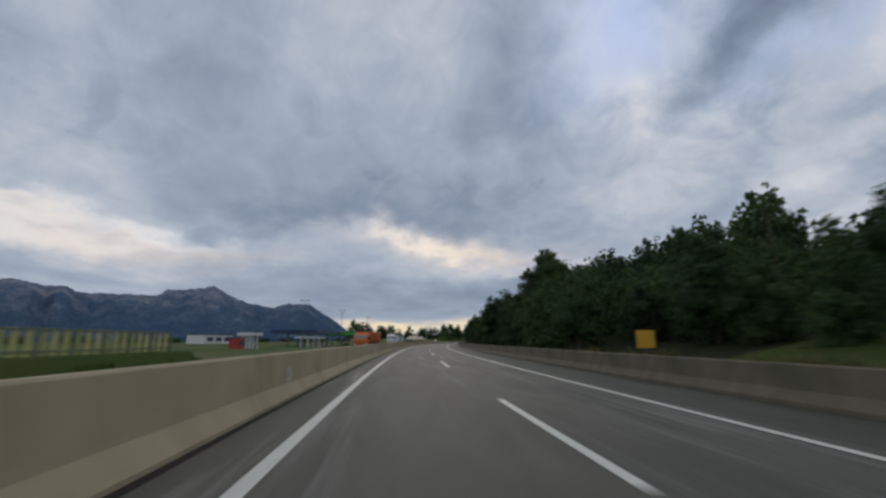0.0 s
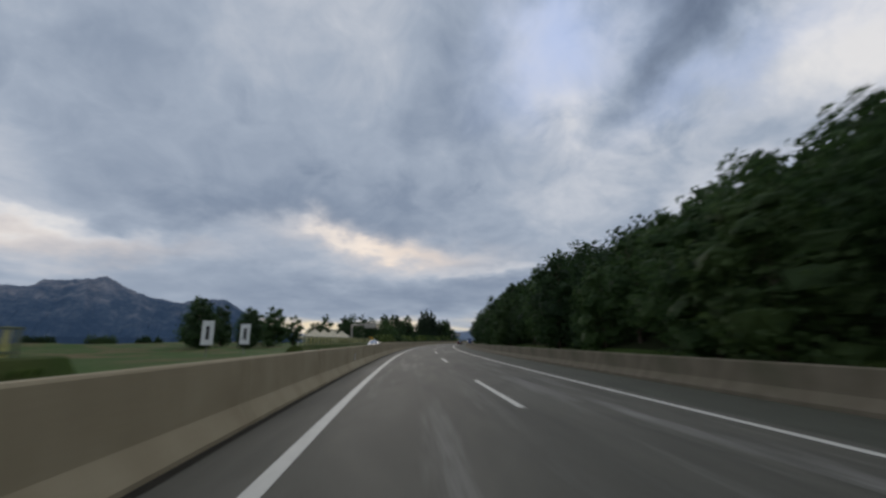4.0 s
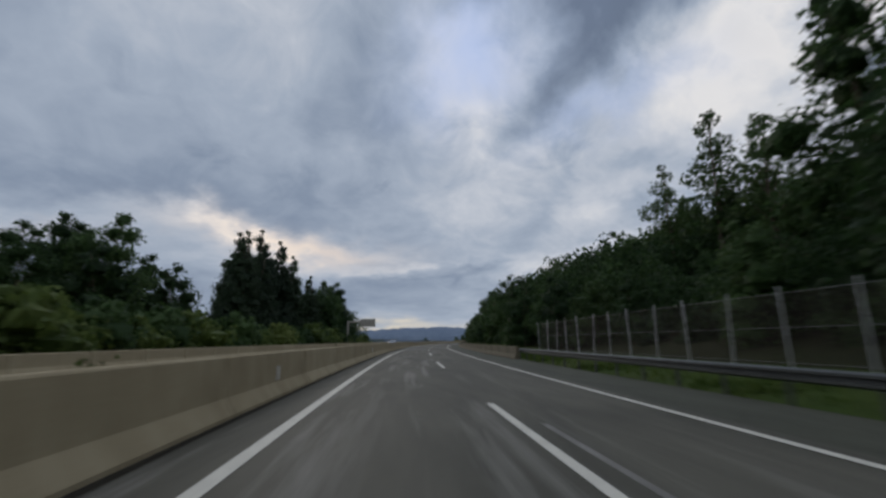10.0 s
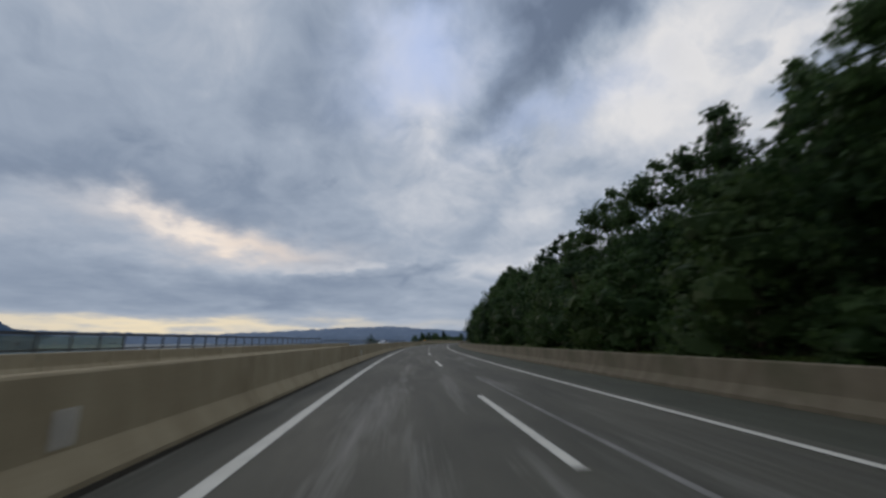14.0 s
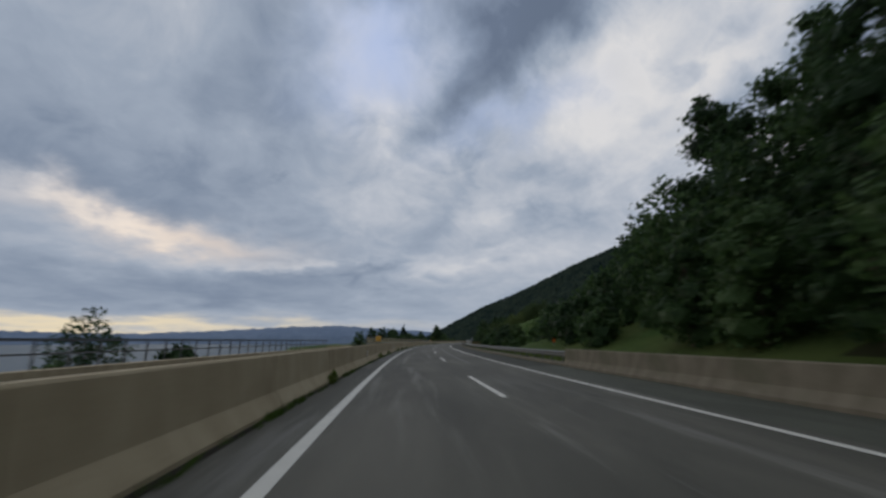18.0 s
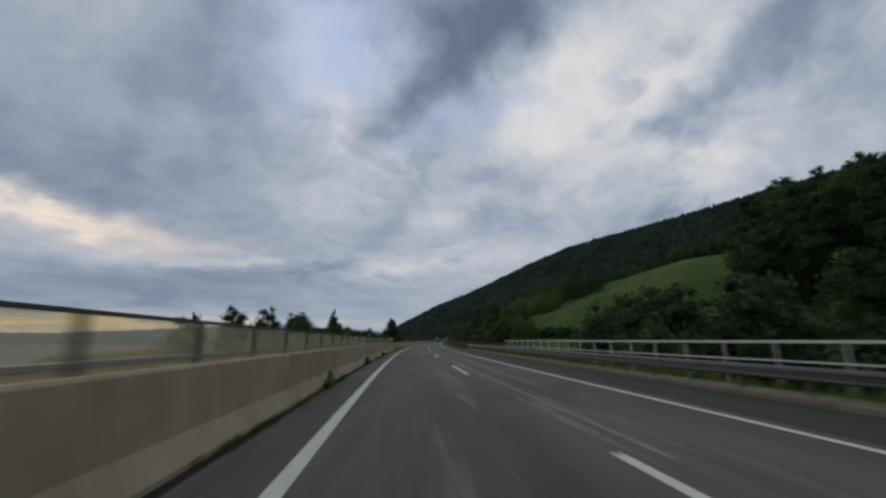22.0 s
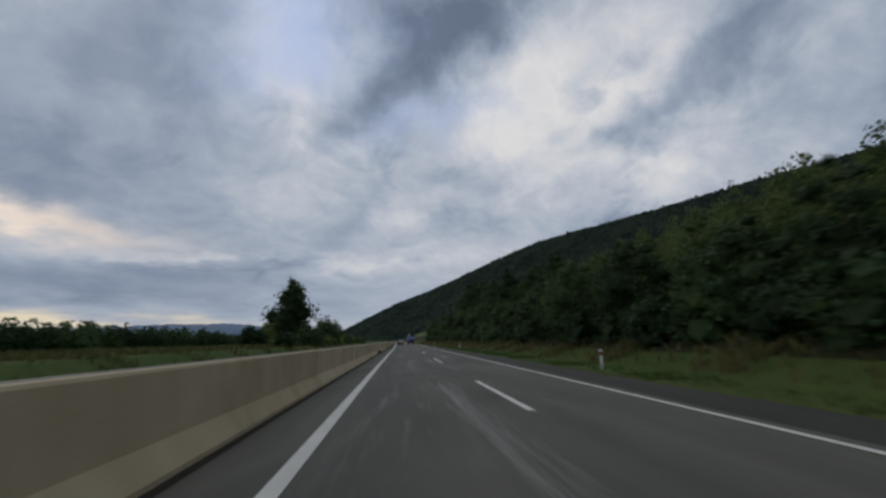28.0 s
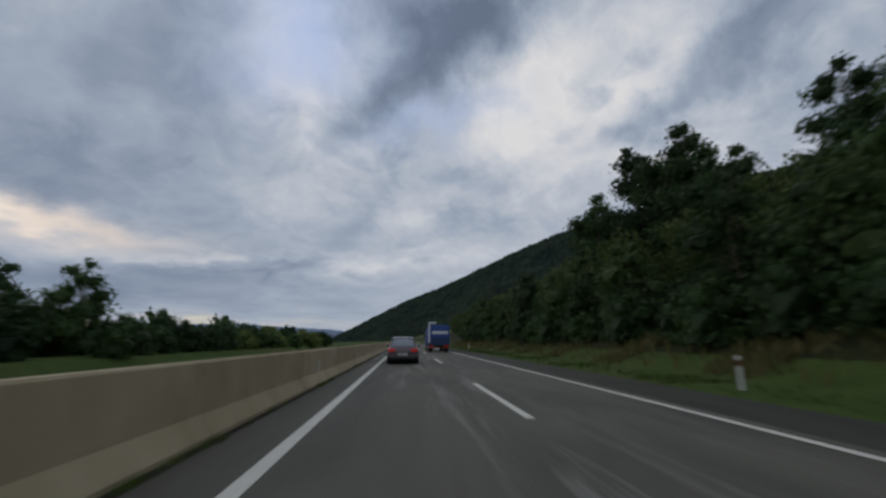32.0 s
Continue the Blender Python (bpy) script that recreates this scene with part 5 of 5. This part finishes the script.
def cabinet(s, n, w0, d0, h0, mat_, name, label):
    t = thing(name, label, "cabinet")
    part("body", mesh_of("body", mat_, lambda bm: box(bm, 0, 0, h0 / 2, w0, d0, h0, 0.03)), t)
    part("lid", mesh_of("lid", mat_, lambda bm: box(bm, 0, 0, h0 + 0.03, w0 + 0.08, d0 + 0.08, 0.06, 0.015)), t)
    part("plinth", mesh_of("plinth", CONCRETE, lambda bm: box(bm, 0, 0, -0.1, w0 + 0.1, d0 + 0.1, 0.3, 0.02)), t)
    for k in (-1, 1):
        part("door", mesh_of("door", mat_, lambda bm: box(bm, k * w0 / 4, -d0 / 2 - 0.012, h0 / 2, w0 / 2 - 0.05, 0.024, h0 - 0.12, 0.008)), t)
    t.matrix_basis = spot(s, n, float(ground_z(s, n)), -20)


cabinet(118.6, 13.4, 1.4, 0.6, 0.9, SIGN_BACK, "utility_cabinet", "grey metal utility cabinet in the grass by the wood")
phone = thing("emergency_phone", "blue emergency telephone pillar with a white sign", "telephone", m=spot(265.6, 9.7, 0.0, 8))
part("plinth", mesh_of("plinth", CONCRETE, lambda bm: box(bm, 0, 0, 0.1, 0.95, 0.5, 0.5, 0.03)), phone)
part("body", mesh_of("body", BLUE, lambda bm: box(bm, 0, 0, 1.1, 0.82, 0.34, 1.5, 0.05)), phone)
part("cap", mesh_of("cap", STEEL_DARK, lambda bm: box(bm, 0, 0, 1.88, 0.9, 0.42, 0.07, 0.02)), phone)
part("receiver_sign", mesh_of("receiver_sign", WHITE, lambda bm: (box(bm, 0.02, -0.18, 1.36, 0.42, 0.012, 0.10, 0.003), box(bm, -0.18, -0.18, 1.22, 0.12, 0.012, 0.2, 0.003), box(bm, 0.2, -0.18, 1.28, 0.10, 0.012, 0.1, 0.003))), phone, "white receiver sign")

# ---- grass and weeds along the road ----
tufts("grass", 31, 694, 1000, 8.25, 11.2, 20000, 0.15, BLADE_GREEN, "short green verge grass beside the asphalt")
tufts("tall_grass", 32, 694, 1000, 11.0, 15.5, 16000, 0.5, BLADE, "tall dry yellowish grass below the bushes")
tufts("tall_grass", 33, -40, 130, 9.2, 14, 7000, 0.45, BLADE, "dry yellowish grass behind the concrete barrier")
tufts("tall_grass", 34, 112, 128, 8.4, 11, 2600, 0.42, BLADE_PALE, "dry grass growing in the gap of the barrier")
tufts("grass", 35, 262, 362, 9.0, 12.5, 8000, 0.28, BLADE_GREEN, "green verge grass under the guard rail")
tufts("grass", 36, 556, 706, 9.1, 11.5, 8000, 0.35, BLADE_GREEN, "green grass behind the guard rail")
tufts("tall_grass", 37, 690, 900, -30, -14.6, 16000, 0.45, BLADE, "dry field grass beyond the opposite carriageway")
tufts("tall_grass", 38, 357, 557, 9.0, 12.5, 9000, 0.35, BLADE_GREEN, "green weeds behind the concrete barrier")
tufts("weeds", 39, 530, 735, -2.50, -2.33, 2600, 0.13, BLADE_GREEN, "weeds growing in the gutter along the median", False)
tufts("weeds", 40, 820, 930, -2.50, -2.33, 900, 0.10, BLADE_GREEN, "weeds growing in the gutter along the median", False)
tufts("tall_grass", 41, 686, 732, 9.2, 17.5, 11000, 0.7, BLADE_BROWN, "brown dry grass on the bank behind the guard rail")
for s in (548, 567.5, 576, 590, 598, 607, 621, 633, 648, 660, 673, 694, 700, 705, 712, 833, 858, 890):
    rng = np.random.default_rng(int(s))
    v, f = leaf_cloud(rng, [(0, 0, 0.16, 0.13, 0.22, 0.16), (0.02, 0.12, 0.26, 0.09, 0.12, 0.14)], 90, 0.10)
    me = solid("weed", v, f, LEAF_LIGHT)
    o = tagged(new("weed", me), "leafy green weed growing at the foot of the barrier", "weed", group="weeds by the median")
    o.matrix_world = spot(s, -2.38, 0.0)

# ---- marks on the carriageway ----
TAR = dull("dark_tar", (0.028, 0.027, 0.026), 0.75, 0, 0.2, 3, 0.3)
PATCH = surface("pale_patch", lambda t, c: (t.ramp(t.noise(c.outputs["UV"], 3.0, 5, 0.7), [(0.3, (0.115, 0.11, 0.102)), (0.7, (0.17, 0.165, 0.155))]), None), 0.8)
SEAM = surface("pale_seam", lambda t, c: (t.ramp(t.noise(c.outputs["UV"], 1.2, 5, 0.7), [(0.3, (0.13, 0.125, 0.112)), (0.7, (0.27, 0.26, 0.24))]), None), 0.8)
for s, deep in ((566.3, 0.28), (570.2, 0.14), (690.8, 0.30), (692.6, 0.12)):
    j = thing("expansion_joint", "dark expansion joint across the bridge deck", "bridge joint", group="bridge joints", kind="structure")
    part("joint_strip", ribbon("joint_strip", s, s + deep, [(-2.4, 0.020), (1.0, 0.028), (4.0, 0.024), (8.2, 0.0)], TAR, 0.3), j)
for s0, s1, n in ((292, 332, 2.72), (560, 608, 3.55), (640, 692, 2.84), (648, 684, 3.80), (404, 448, 3.1), (184, 216, 3.3)):
    z = 0.02 * (4 - n) / 3 + 0.004
    tagged(new("lane_seam", ribbon("lane_seam", s0, s1, [(n - 0.055, z), (n + 0.055, z)], SEAM, 4.0)), "pale worn seam along the asphalt lane", "road seam", kind="structure")
tagged(new("asphalt_patch", ribbon("asphalt_patch", 387.0, 392.4, [(-1.25, 0.021), (1.9, 0.026)], PATCH, 2.0)), "paler repaired patch of asphalt in the lane", "road patch", kind="structure")

# ---- vehicles ----
def paint(name, colour, flake=0.0):
    m = dull(name, colour, 0.26, flake, 0.05, 2.0, 0.45, 0.0)
    b = next(n for n in m.node_tree.nodes if n.bl_idname == "ShaderNodeBsdfPrincipled")
    b.inputs["Coat Weight"].default_value, b.inputs["Coat Roughness"].default_value = 0.9, 0.08
    return m


CAR_DARK = paint("dark_car_paint", (0.011, 0.0085, 0.008))
CAR_SILVER = paint("silver_car_paint", (0.34, 0.36, 0.39), 0.5)
CAR_BROWN = paint("grey_brown_car_paint", (0.10, 0.075, 0.078), 0.3)
# base lightened to a blue grey that stands in for mirrored sky
GLASS = dull("sky_toned_glass", (0.15, 0.18, 0.225), 0.05, 0.0, 0.05, 2, 1.0, 0.0)
_g = next(n for n in GLASS.node_tree.nodes if n.bl_idname == "ShaderNodeBsdfPrincipled")
_g.inputs["Coat Weight"].default_value = 1.0
RIM = dull("alloy_rim", (0.26, 0.265, 0.275), 0.4, 0.8, 0.08, 4)
TAIL = bpy.data.materials.new("tail_light_red")
TAIL.use_nodes = True
_b = TAIL.node_tree.nodes["Principled BSDF"]
_b.inputs["Base Color"].default_value, _b.inputs["Roughness"].default_value = (0.30, 0.012, 0.010, 1), 0.2
_b.inputs["Emission Color"].default_value, _b.inputs["Emission Strength"].default_value = (1.0, 0.04, 0.025, 1), 0.10
HEADLAMP = dull("clear_headlamp", (0.62, 0.64, 0.66), 0.15, 0.2, 0.05, 4)


def loft(bm, stations, sides=20, power=3.2):
    """A skin over rounded sections: (y, half width, bottom, top)."""
    rings = []
    for y, hw, zb, zt in stations:
        ring = []
        for i in range(sides):
            a = 2 * math.pi * (i + 0.5) / sides
            c, s = math.cos(a), math.sin(a)
            ring.append(bm.verts.new((hw * math.copysign(abs(c) ** (2 / power), c), y, (zb + zt) / 2 + (zt - zb) / 2 * math.copysign(abs(s) ** (2 / power), s))))
        rings.append(ring)
    for a, b in zip(rings[:-1], rings[1:]):
        for i in range(sides):
            bm.faces.new((a[i], a[(i + 1) % sides], b[(i + 1) % sides], b[i]))
    bm.faces.new(rings[0][::-1])
    bm.faces.new(rings[-1])


def wheel_meshes(r, wide):
    tyre = mesh_of("tyre", BLACK, lambda bm: bmesh.ops.create_cone(bm, cap_ends=True, segments=22, radius1=r, radius2=r, depth=wide, matrix=Matrix.Rotation(radians(90), 4, "Y")))

    def rim(bm):
        bmesh.ops.create_cone(bm, cap_ends=True, segments=20, radius1=r * 0.66, radius2=r * 0.6, depth=wide + 0.02, matrix=Matrix.Rotation(radians(90), 4, "Y"))
        for k in range(5):
            a = k * 1.2566
            box(bm, 0, math.cos(a) * r * 0.33, math.sin(a) * r * 0.33, wide + 0.04, r * 0.16, r * 0.16)
    return tyre, mesh_of("rim", RIM, rim)


def add_wheel(t, meshes, x, y, r):
    wh = part("wheel", meshes[0], t)
    wh.location = (x, y, r)
    part("rim", meshes[1], wh, "alloy rim")


def car(name, label, material, m, estate=False, group=""):
    """A saloon, or a hatchback; its nose to +y."""
    t = thing(name, label, "car", group)
    tail = -2.28 if not estate else -2.1
    deck = 1.04 if not estate else 1.0
    part("body", mesh_of("body", material, lambda bm: loft(bm, [
        (tail, 0.74, 0.46, deck - 0.08), (tail + 0.06, 0.84, 0.36, deck - 0.01), (tail + 0.5, 0.895, 0.27, deck), (-0.6, 0.91, 0.24, 0.99), (0.6, 0.905, 0.24, 0.96),
        (1.3, 0.89, 0.25, 0.90), (1.9, 0.85, 0.28, 0.79), (2.18, 0.76, 0.33, 0.68), (2.26, 0.62, 0.38, 0.60)], 24, 4.2), True), t)
    if estate:
        top = [(tail + 0.12, 0.70, 0.85, 1.08), (tail + 0.38, 0.68, 0.85, 1.40), (tail + 0.7, 0.66, 0.85, 1.49), (-0.4, 0.65, 0.85, 1.52), (0.25, 0.64, 0.85, 1.46), (0.75, 0.68, 0.85, 1.2), (1.2, 0.72, 0.8, 0.95)]
    else:
        top = [(tail + 0.42, 0.70, 0.85, 1.05), (tail + 0.95, 0.67, 0.85, 1.31), (-0.75, 0.645, 0.85, 1.42), (-0.2, 0.64, 0.85, 1.44), (0.3, 0.64, 0.85, 1.40), (0.8, 0.68, 0.85, 1.18), (1.25, 0.72, 0.8, 0.94)]
    part("glasshouse", mesh_of("glasshouse", GLASS, lambda bm: loft(bm, top, 24, 3.4), True), t, "windows coloured like reflected sky")
    hi = [q for q in top if q[3] > 1.3]
    part("roof", mesh_of("roof", material, lambda bm: loft(bm, [(y, hw * 0.93, zt - 0.07, zt + 0.018) for y, hw, zb, zt in hi], 20, 3.0), True), t)
    for sx in (-1, 1):
        for a, b, r in (((sx * 0.70, top[0][0], 1.0), (sx * 0.60, hi[0][0], hi[0][3]), 0.045), ((sx * 0.665, -0.3, 0.95), (sx * 0.62, -0.3, 1.42), 0.03), ((sx * 0.70, 1.15, 0.94), (sx * 0.60, 0.3, 1.40), 0.033)):
            part("pillar", mesh_of("pillar", material, lambda bm: tube(bm, a, b, r, r * 0.9, 6)), t)
        part("tail_light", mesh_of("tail_light", TAIL, lambda bm: loft(bm, [(tail - 0.02, 0.17, 0.70, 0.86), (tail + 0.05, 0.22, 0.68, 0.89), (tail + 0.28, 0.23, 0.69, 0.90)], 12, 4)), t, "red tail light").location = (sx * 0.62, 0, 0)
        part("headlight", mesh_of("headlight", HEADLAMP, lambda bm: loft(bm, [(1.85, 0.20, 0.60, 0.74), (2.1, 0.17, 0.58, 0.71), (2.2, 0.10, 0.58, 0.67)], 12, 3)), t, "clear headlight").location = (sx * 0.60, 0, 0)
        part("mirror", mesh_of("mirror", material, lambda bm: loft(bm, [(0.62, 0.10, 0.94, 1.06), (0.70, 0.12, 0.92, 1.08), (0.80, 0.08, 0.95, 1.05)], 10, 3)), t).location = (sx * 0.98, 0, 0)
    part("rear_bumper", mesh_of("rear_bumper", material, lambda bm: loft(bm, [(tail - 0.06, 0.78, 0.36, 0.60), (tail + 0.02, 0.87, 0.33, 0.63), (tail + 0.4, 0.90, 0.31, 0.62)], 16, 5)), t)
    part("lower_trim", mesh_of("lower_trim", BLACK, lambda bm: box(bm, 0, tail - 0.02, 0.34, 1.3, 0.12, 0.14, 0.03)), t, "black lower trim")
    plate_ = part("number_plate", mesh_of("number_plate", WHITE, lambda bm: box(bm, 0, tail - 0.075 if not estate else tail - 0.07, 0.66 if not estate else 0.56, 0.52, 0.02, 0.115, 0.005)), t, "white plate with unreadable marks")
    part("bar", mesh_of("bar", BLACK, lambda bm: box(bm, 0, tail - 0.088 if not estate else tail - 0.083, 0.66 if not estate else 0.56, 0.40, 0.006, 0.05)), plate_)
    ms = wheel_meshes(0.325, 0.22)
    for x in (-0.80, 0.80):
        for y in (-1.32, 1.38):
            add_wheel(t, ms, x, y, 0.325)
    for y in (-1.32, 1.38):
        part("wheel_arch", mesh_of("wheel_arch", BLACK, lambda bm: bmesh.ops.create_cone(bm, cap_ends=True, segments=22, radius1=0.375, radius2=0.375, depth=1.812, matrix=Matrix.Translation((0, y, 0.34)) @ Matrix.Rotation(radians(90), 4, "Y"))), t, "dark wheel arch")
    t.matrix_basis = m
    return t


car("saloon_car", "black four-door saloon with red tail lights", CAR_DARK, spot(309.2, 4.5, 0.0))
car("hatchback_car", "grey brown hatchback with red tail lights", CAR_BROWN, spot(923.4, -0.02, 0.012), True)
car("silver_car", "silver car on the opposite carriageway", CAR_SILVER, spot(220.6, -9.6, 0.0, 180))
car("silver_car", "silver car on the opposite carriageway", CAR_SILVER, spot(543, -11.2, -0.02, 180), True)
car("silver_car", "silver car on the opposite carriageway", CAR_SILVER, spot(438.6, -9.2, 0.0, 180))


def lorry_cab(t, y, mat_, wide=2.4):
    cab = part("cab", mesh_of("cab", mat_, lambda bm: loft(bm, [(y, wide / 2 * 0.98, 0.55, 2.9), (y + 1.5, wide / 2, 0.55, 2.85), (y + 2.05, wide / 2 * 0.98, 0.55, 2.45), (y + 2.2, wide / 2 * 0.93, 0.6, 1.6)], 24, 7), True), t)
    part("windscreen", mesh_of("windscreen", GLASS, lambda bm: box(bm, 0, y + 2.1, 1.98, wide * 0.86, 0.10, 0.85, 0.03)), cab)
    for sx in (-1, 1):
        part("side_window", mesh_of("side_window", GLASS, lambda bm: box(bm, sx * wide / 2 * 0.99, y + 1.3, 1.95, 0.04, 0.85, 0.7, 0.015)), cab)
        part("headlight", mesh_of("headlight", HEADLAMP, lambda bm: box(bm, sx * wide * 0.36, y + 2.2, 0.85, 0.36, 0.08, 0.2, 0.02)), cab)
        part("mirror", mesh_of("mirror", BLACK, lambda bm: box(bm, sx * (wide / 2 + 0.16), y + 1.95, 2.0, 0.16, 0.10, 0.55, 0.03)), cab)
    part("bumper", mesh_of("bumper", BLACK, lambda bm: box(bm, 0, y + 2.15, 0.55, wide * 0.98, 0.25, 0.35, 0.04)), cab)


def tipper_body(t, y0, y1):
    """A skip with sloping sides, ribs and a rail."""
    def draw(bm):
        pts = [(-1.22, 3.15), (-1.22, 1.7), (-0.78, 0.95), (0.78, 0.95), (1.22, 1.7), (1.22, 3.15)]
        rows = [[bm.verts.new((x * k, y, z)) for x, z in pts] for y, k in ((y0, 0.98), (y0 + 0.12, 1), (y1 - 0.12, 1), (y1, 0.98))]
        for a, b in zip(rows[:-1], rows[1:]):
            for i in range(6):
                bm.faces.new((a[i], a[(i + 1) % 6], b[(i + 1) % 6], b[i]))
        bm.faces.new(rows[0][::-1])
        bm.faces.new(rows[-1])
    skip = part("skip", mesh_of("skip", ORANGE, draw), t, "orange steel tipping body")
    for sx in (-1, 1):
        part("top_rail", mesh_of("top_rail", ORANGE, lambda bm: box(bm, sx * 1.22, (y0 + y1) / 2, 3.12, 0.12, y1 - y0, 0.16, 0.02)), skip)
        part("side_rail", mesh_of("side_rail", BLACK, lambda bm: box(bm, sx * 1.24, (y0 + y1) / 2, 2.35, 0.05, y1 - y0 - 0.2, 0.05, 0.01)), skip)
        for k in range(6):
            y = y0 + 0.3 + k * (y1 - y0 - 0.6) / 5
            part("rib", mesh_of("rib", ORANGE, lambda bm: box(bm, sx * 1.25, y, 2.4, 0.07, 0.12, 1.4, 0.015)), skip)
    part("cover", mesh_of("cover", BLACK, lambda bm: loft(bm, [(y0 + 0.05, 1.15, 3.05, 3.25), ((y0 + y1) / 2, 1.15, 3.05, 3.36), (y1 - 0.05, 1.15, 3.05, 3.25)], 14, 2.5)), skip, "dark load cover")
    part("chassis", mesh_of("chassis", BLACK, lambda bm: (box(bm, -0.4, (y0 + y1) / 2, 0.85, 0.16, y1 - y0, 0.25, 0.02), box(bm, 0.4, (y0 + y1) / 2, 0.85, 0.16, y1 - y0, 0.25, 0.02), box(bm, 0, y0 + 0.1, 0.65, 2.3, 0.12, 0.2, 0.02))), t)


def orange_lorry(m):
    t = thing("tipper_lorry", "orange tipper lorry with a trailer on the opposite carriageway", "lorry")
    lorry_cab(t, 5.2, ORANGE)
    tipper_body(t, -1.2, 5.0)
    tipper_body(t, -8.6, -2.0)
    part("drawbar", mesh_of("drawbar", BLACK, lambda bm: tube(bm, (0, -2.2, 0.75), (0, -1.0, 0.75), 0.09, 0.09, 8)), t)
    ms = wheel_meshes(0.5, 0.45)
    for y in (6.3, 0.9, -0.3, -3.2, -6.4, -7.6):
        for x in (-0.98, 0.98):
            add_wheel(t, ms, x, y, 0.5)
    t.matrix_basis = m


orange_lorry(spot(79.6, -9.25, 0.0, 180) @ Matrix.Diagonal((1, 1, 0.9, 1)))


def box_lorry(m):
    t = thing("box_lorry", "white box lorry on the opposite carriageway", "lorry")
    lorry_cab(t, 2.0, WHITE, 2.2)
    bx = part("cargo_box", mesh_of("cargo_box", WHITE, lambda bm: box(bm, 0, -0.8, 1.78, 2.2, 5.2, 1.9, 0.04)), t, "plain white cargo box")
    for z in (0.86, 2.7):
        for sx in (-1, 1):
            part("edge_rail", mesh_of("edge_rail", STEEL, lambda bm: box(bm, sx * 1.105, -0.8, z, 0.06, 5.2, 0.09, 0.01)), bx)
    part("chassis", mesh_of("chassis", BLACK, lambda bm: box(bm, 0, -0.4, 0.7, 0.9, 6.0, 0.26, 0.02)), t)
    ms = wheel_meshes(0.42, 0.3)
    for y in (3.0, -2.0):
        for x in (-0.92, 0.92):
            add_wheel(t, ms, x, y, 0.42)
    t.matrix_basis = m


box_lorry(spot(116.2, -9.2, 0.0, 180))


def blue_lorry(m):
    t = thing("blue_lorry", "blue lorry with a pale band across its back", "lorry")
    lorry_cab(t, 5.0, BLUE)
    part("load_body", mesh_of("load_body", BLUE, lambda bm: box(bm, 0.15, 1.9, 1.95, 2.3, 5.8, 2.3, 0.06)), t)
    part("band", mesh_of("band", WHITE, lambda bm: box(bm, 0.15, -1.02, 2.25, 1.9, 0.03, 0.32, 0.01)), t, "pale horizontal band")
    part("tail_board", mesh_of("tail_board", NAVY, lambda bm: box(bm, 0.15, -1.05, 1.3, 2.2, 0.08, 0.9, 0.02)), t)
    part("chassis", mesh_of("chassis", BLACK, lambda bm: box(bm, 0, 2.2, 0.7, 1.0, 7.6, 0.28, 0.02)), t)
    part("crane_post", mesh_of("crane_post", WHITE, lambda bm: (box(bm, -1.1, -0.6, 2.3, 0.16, 0.2, 2.4, 0.02), box(bm, -0.7, -0.6, 3.4, 0.9, 0.18, 0.18, 0.02))), t, "pale upright post")
    for sx in (-1, 1):
        part("tail_light", mesh_of("tail_light", TAIL, lambda bm: box(bm, sx * 0.95, -1.12, 0.72, 0.42, 0.06, 0.14, 0.015)), t, "red tail light")
        part("mudguard", mesh_of("mudguard", BLACK, lambda bm: box(bm, sx * 0.95, -0.75, 0.75, 0.5, 0.03, 0.7, 0.01)), t)
    part("rear_bar", mesh_of("rear_bar", RED, lambda bm: box(bm, 0, -1.1, 0.52, 2.2, 0.08, 0.12, 0.015)), t, "red under-run bar")
    ms = wheel_meshes(0.5, 0.5)
    for y in (6.2, 0.7, -0.2):
        for x in (-0.95, 0.95):
            add_wheel(t, ms, x, y, 0.5)
    t.matrix_basis = m


blue_lorry(spot(948.5, 4.1, 0.0))
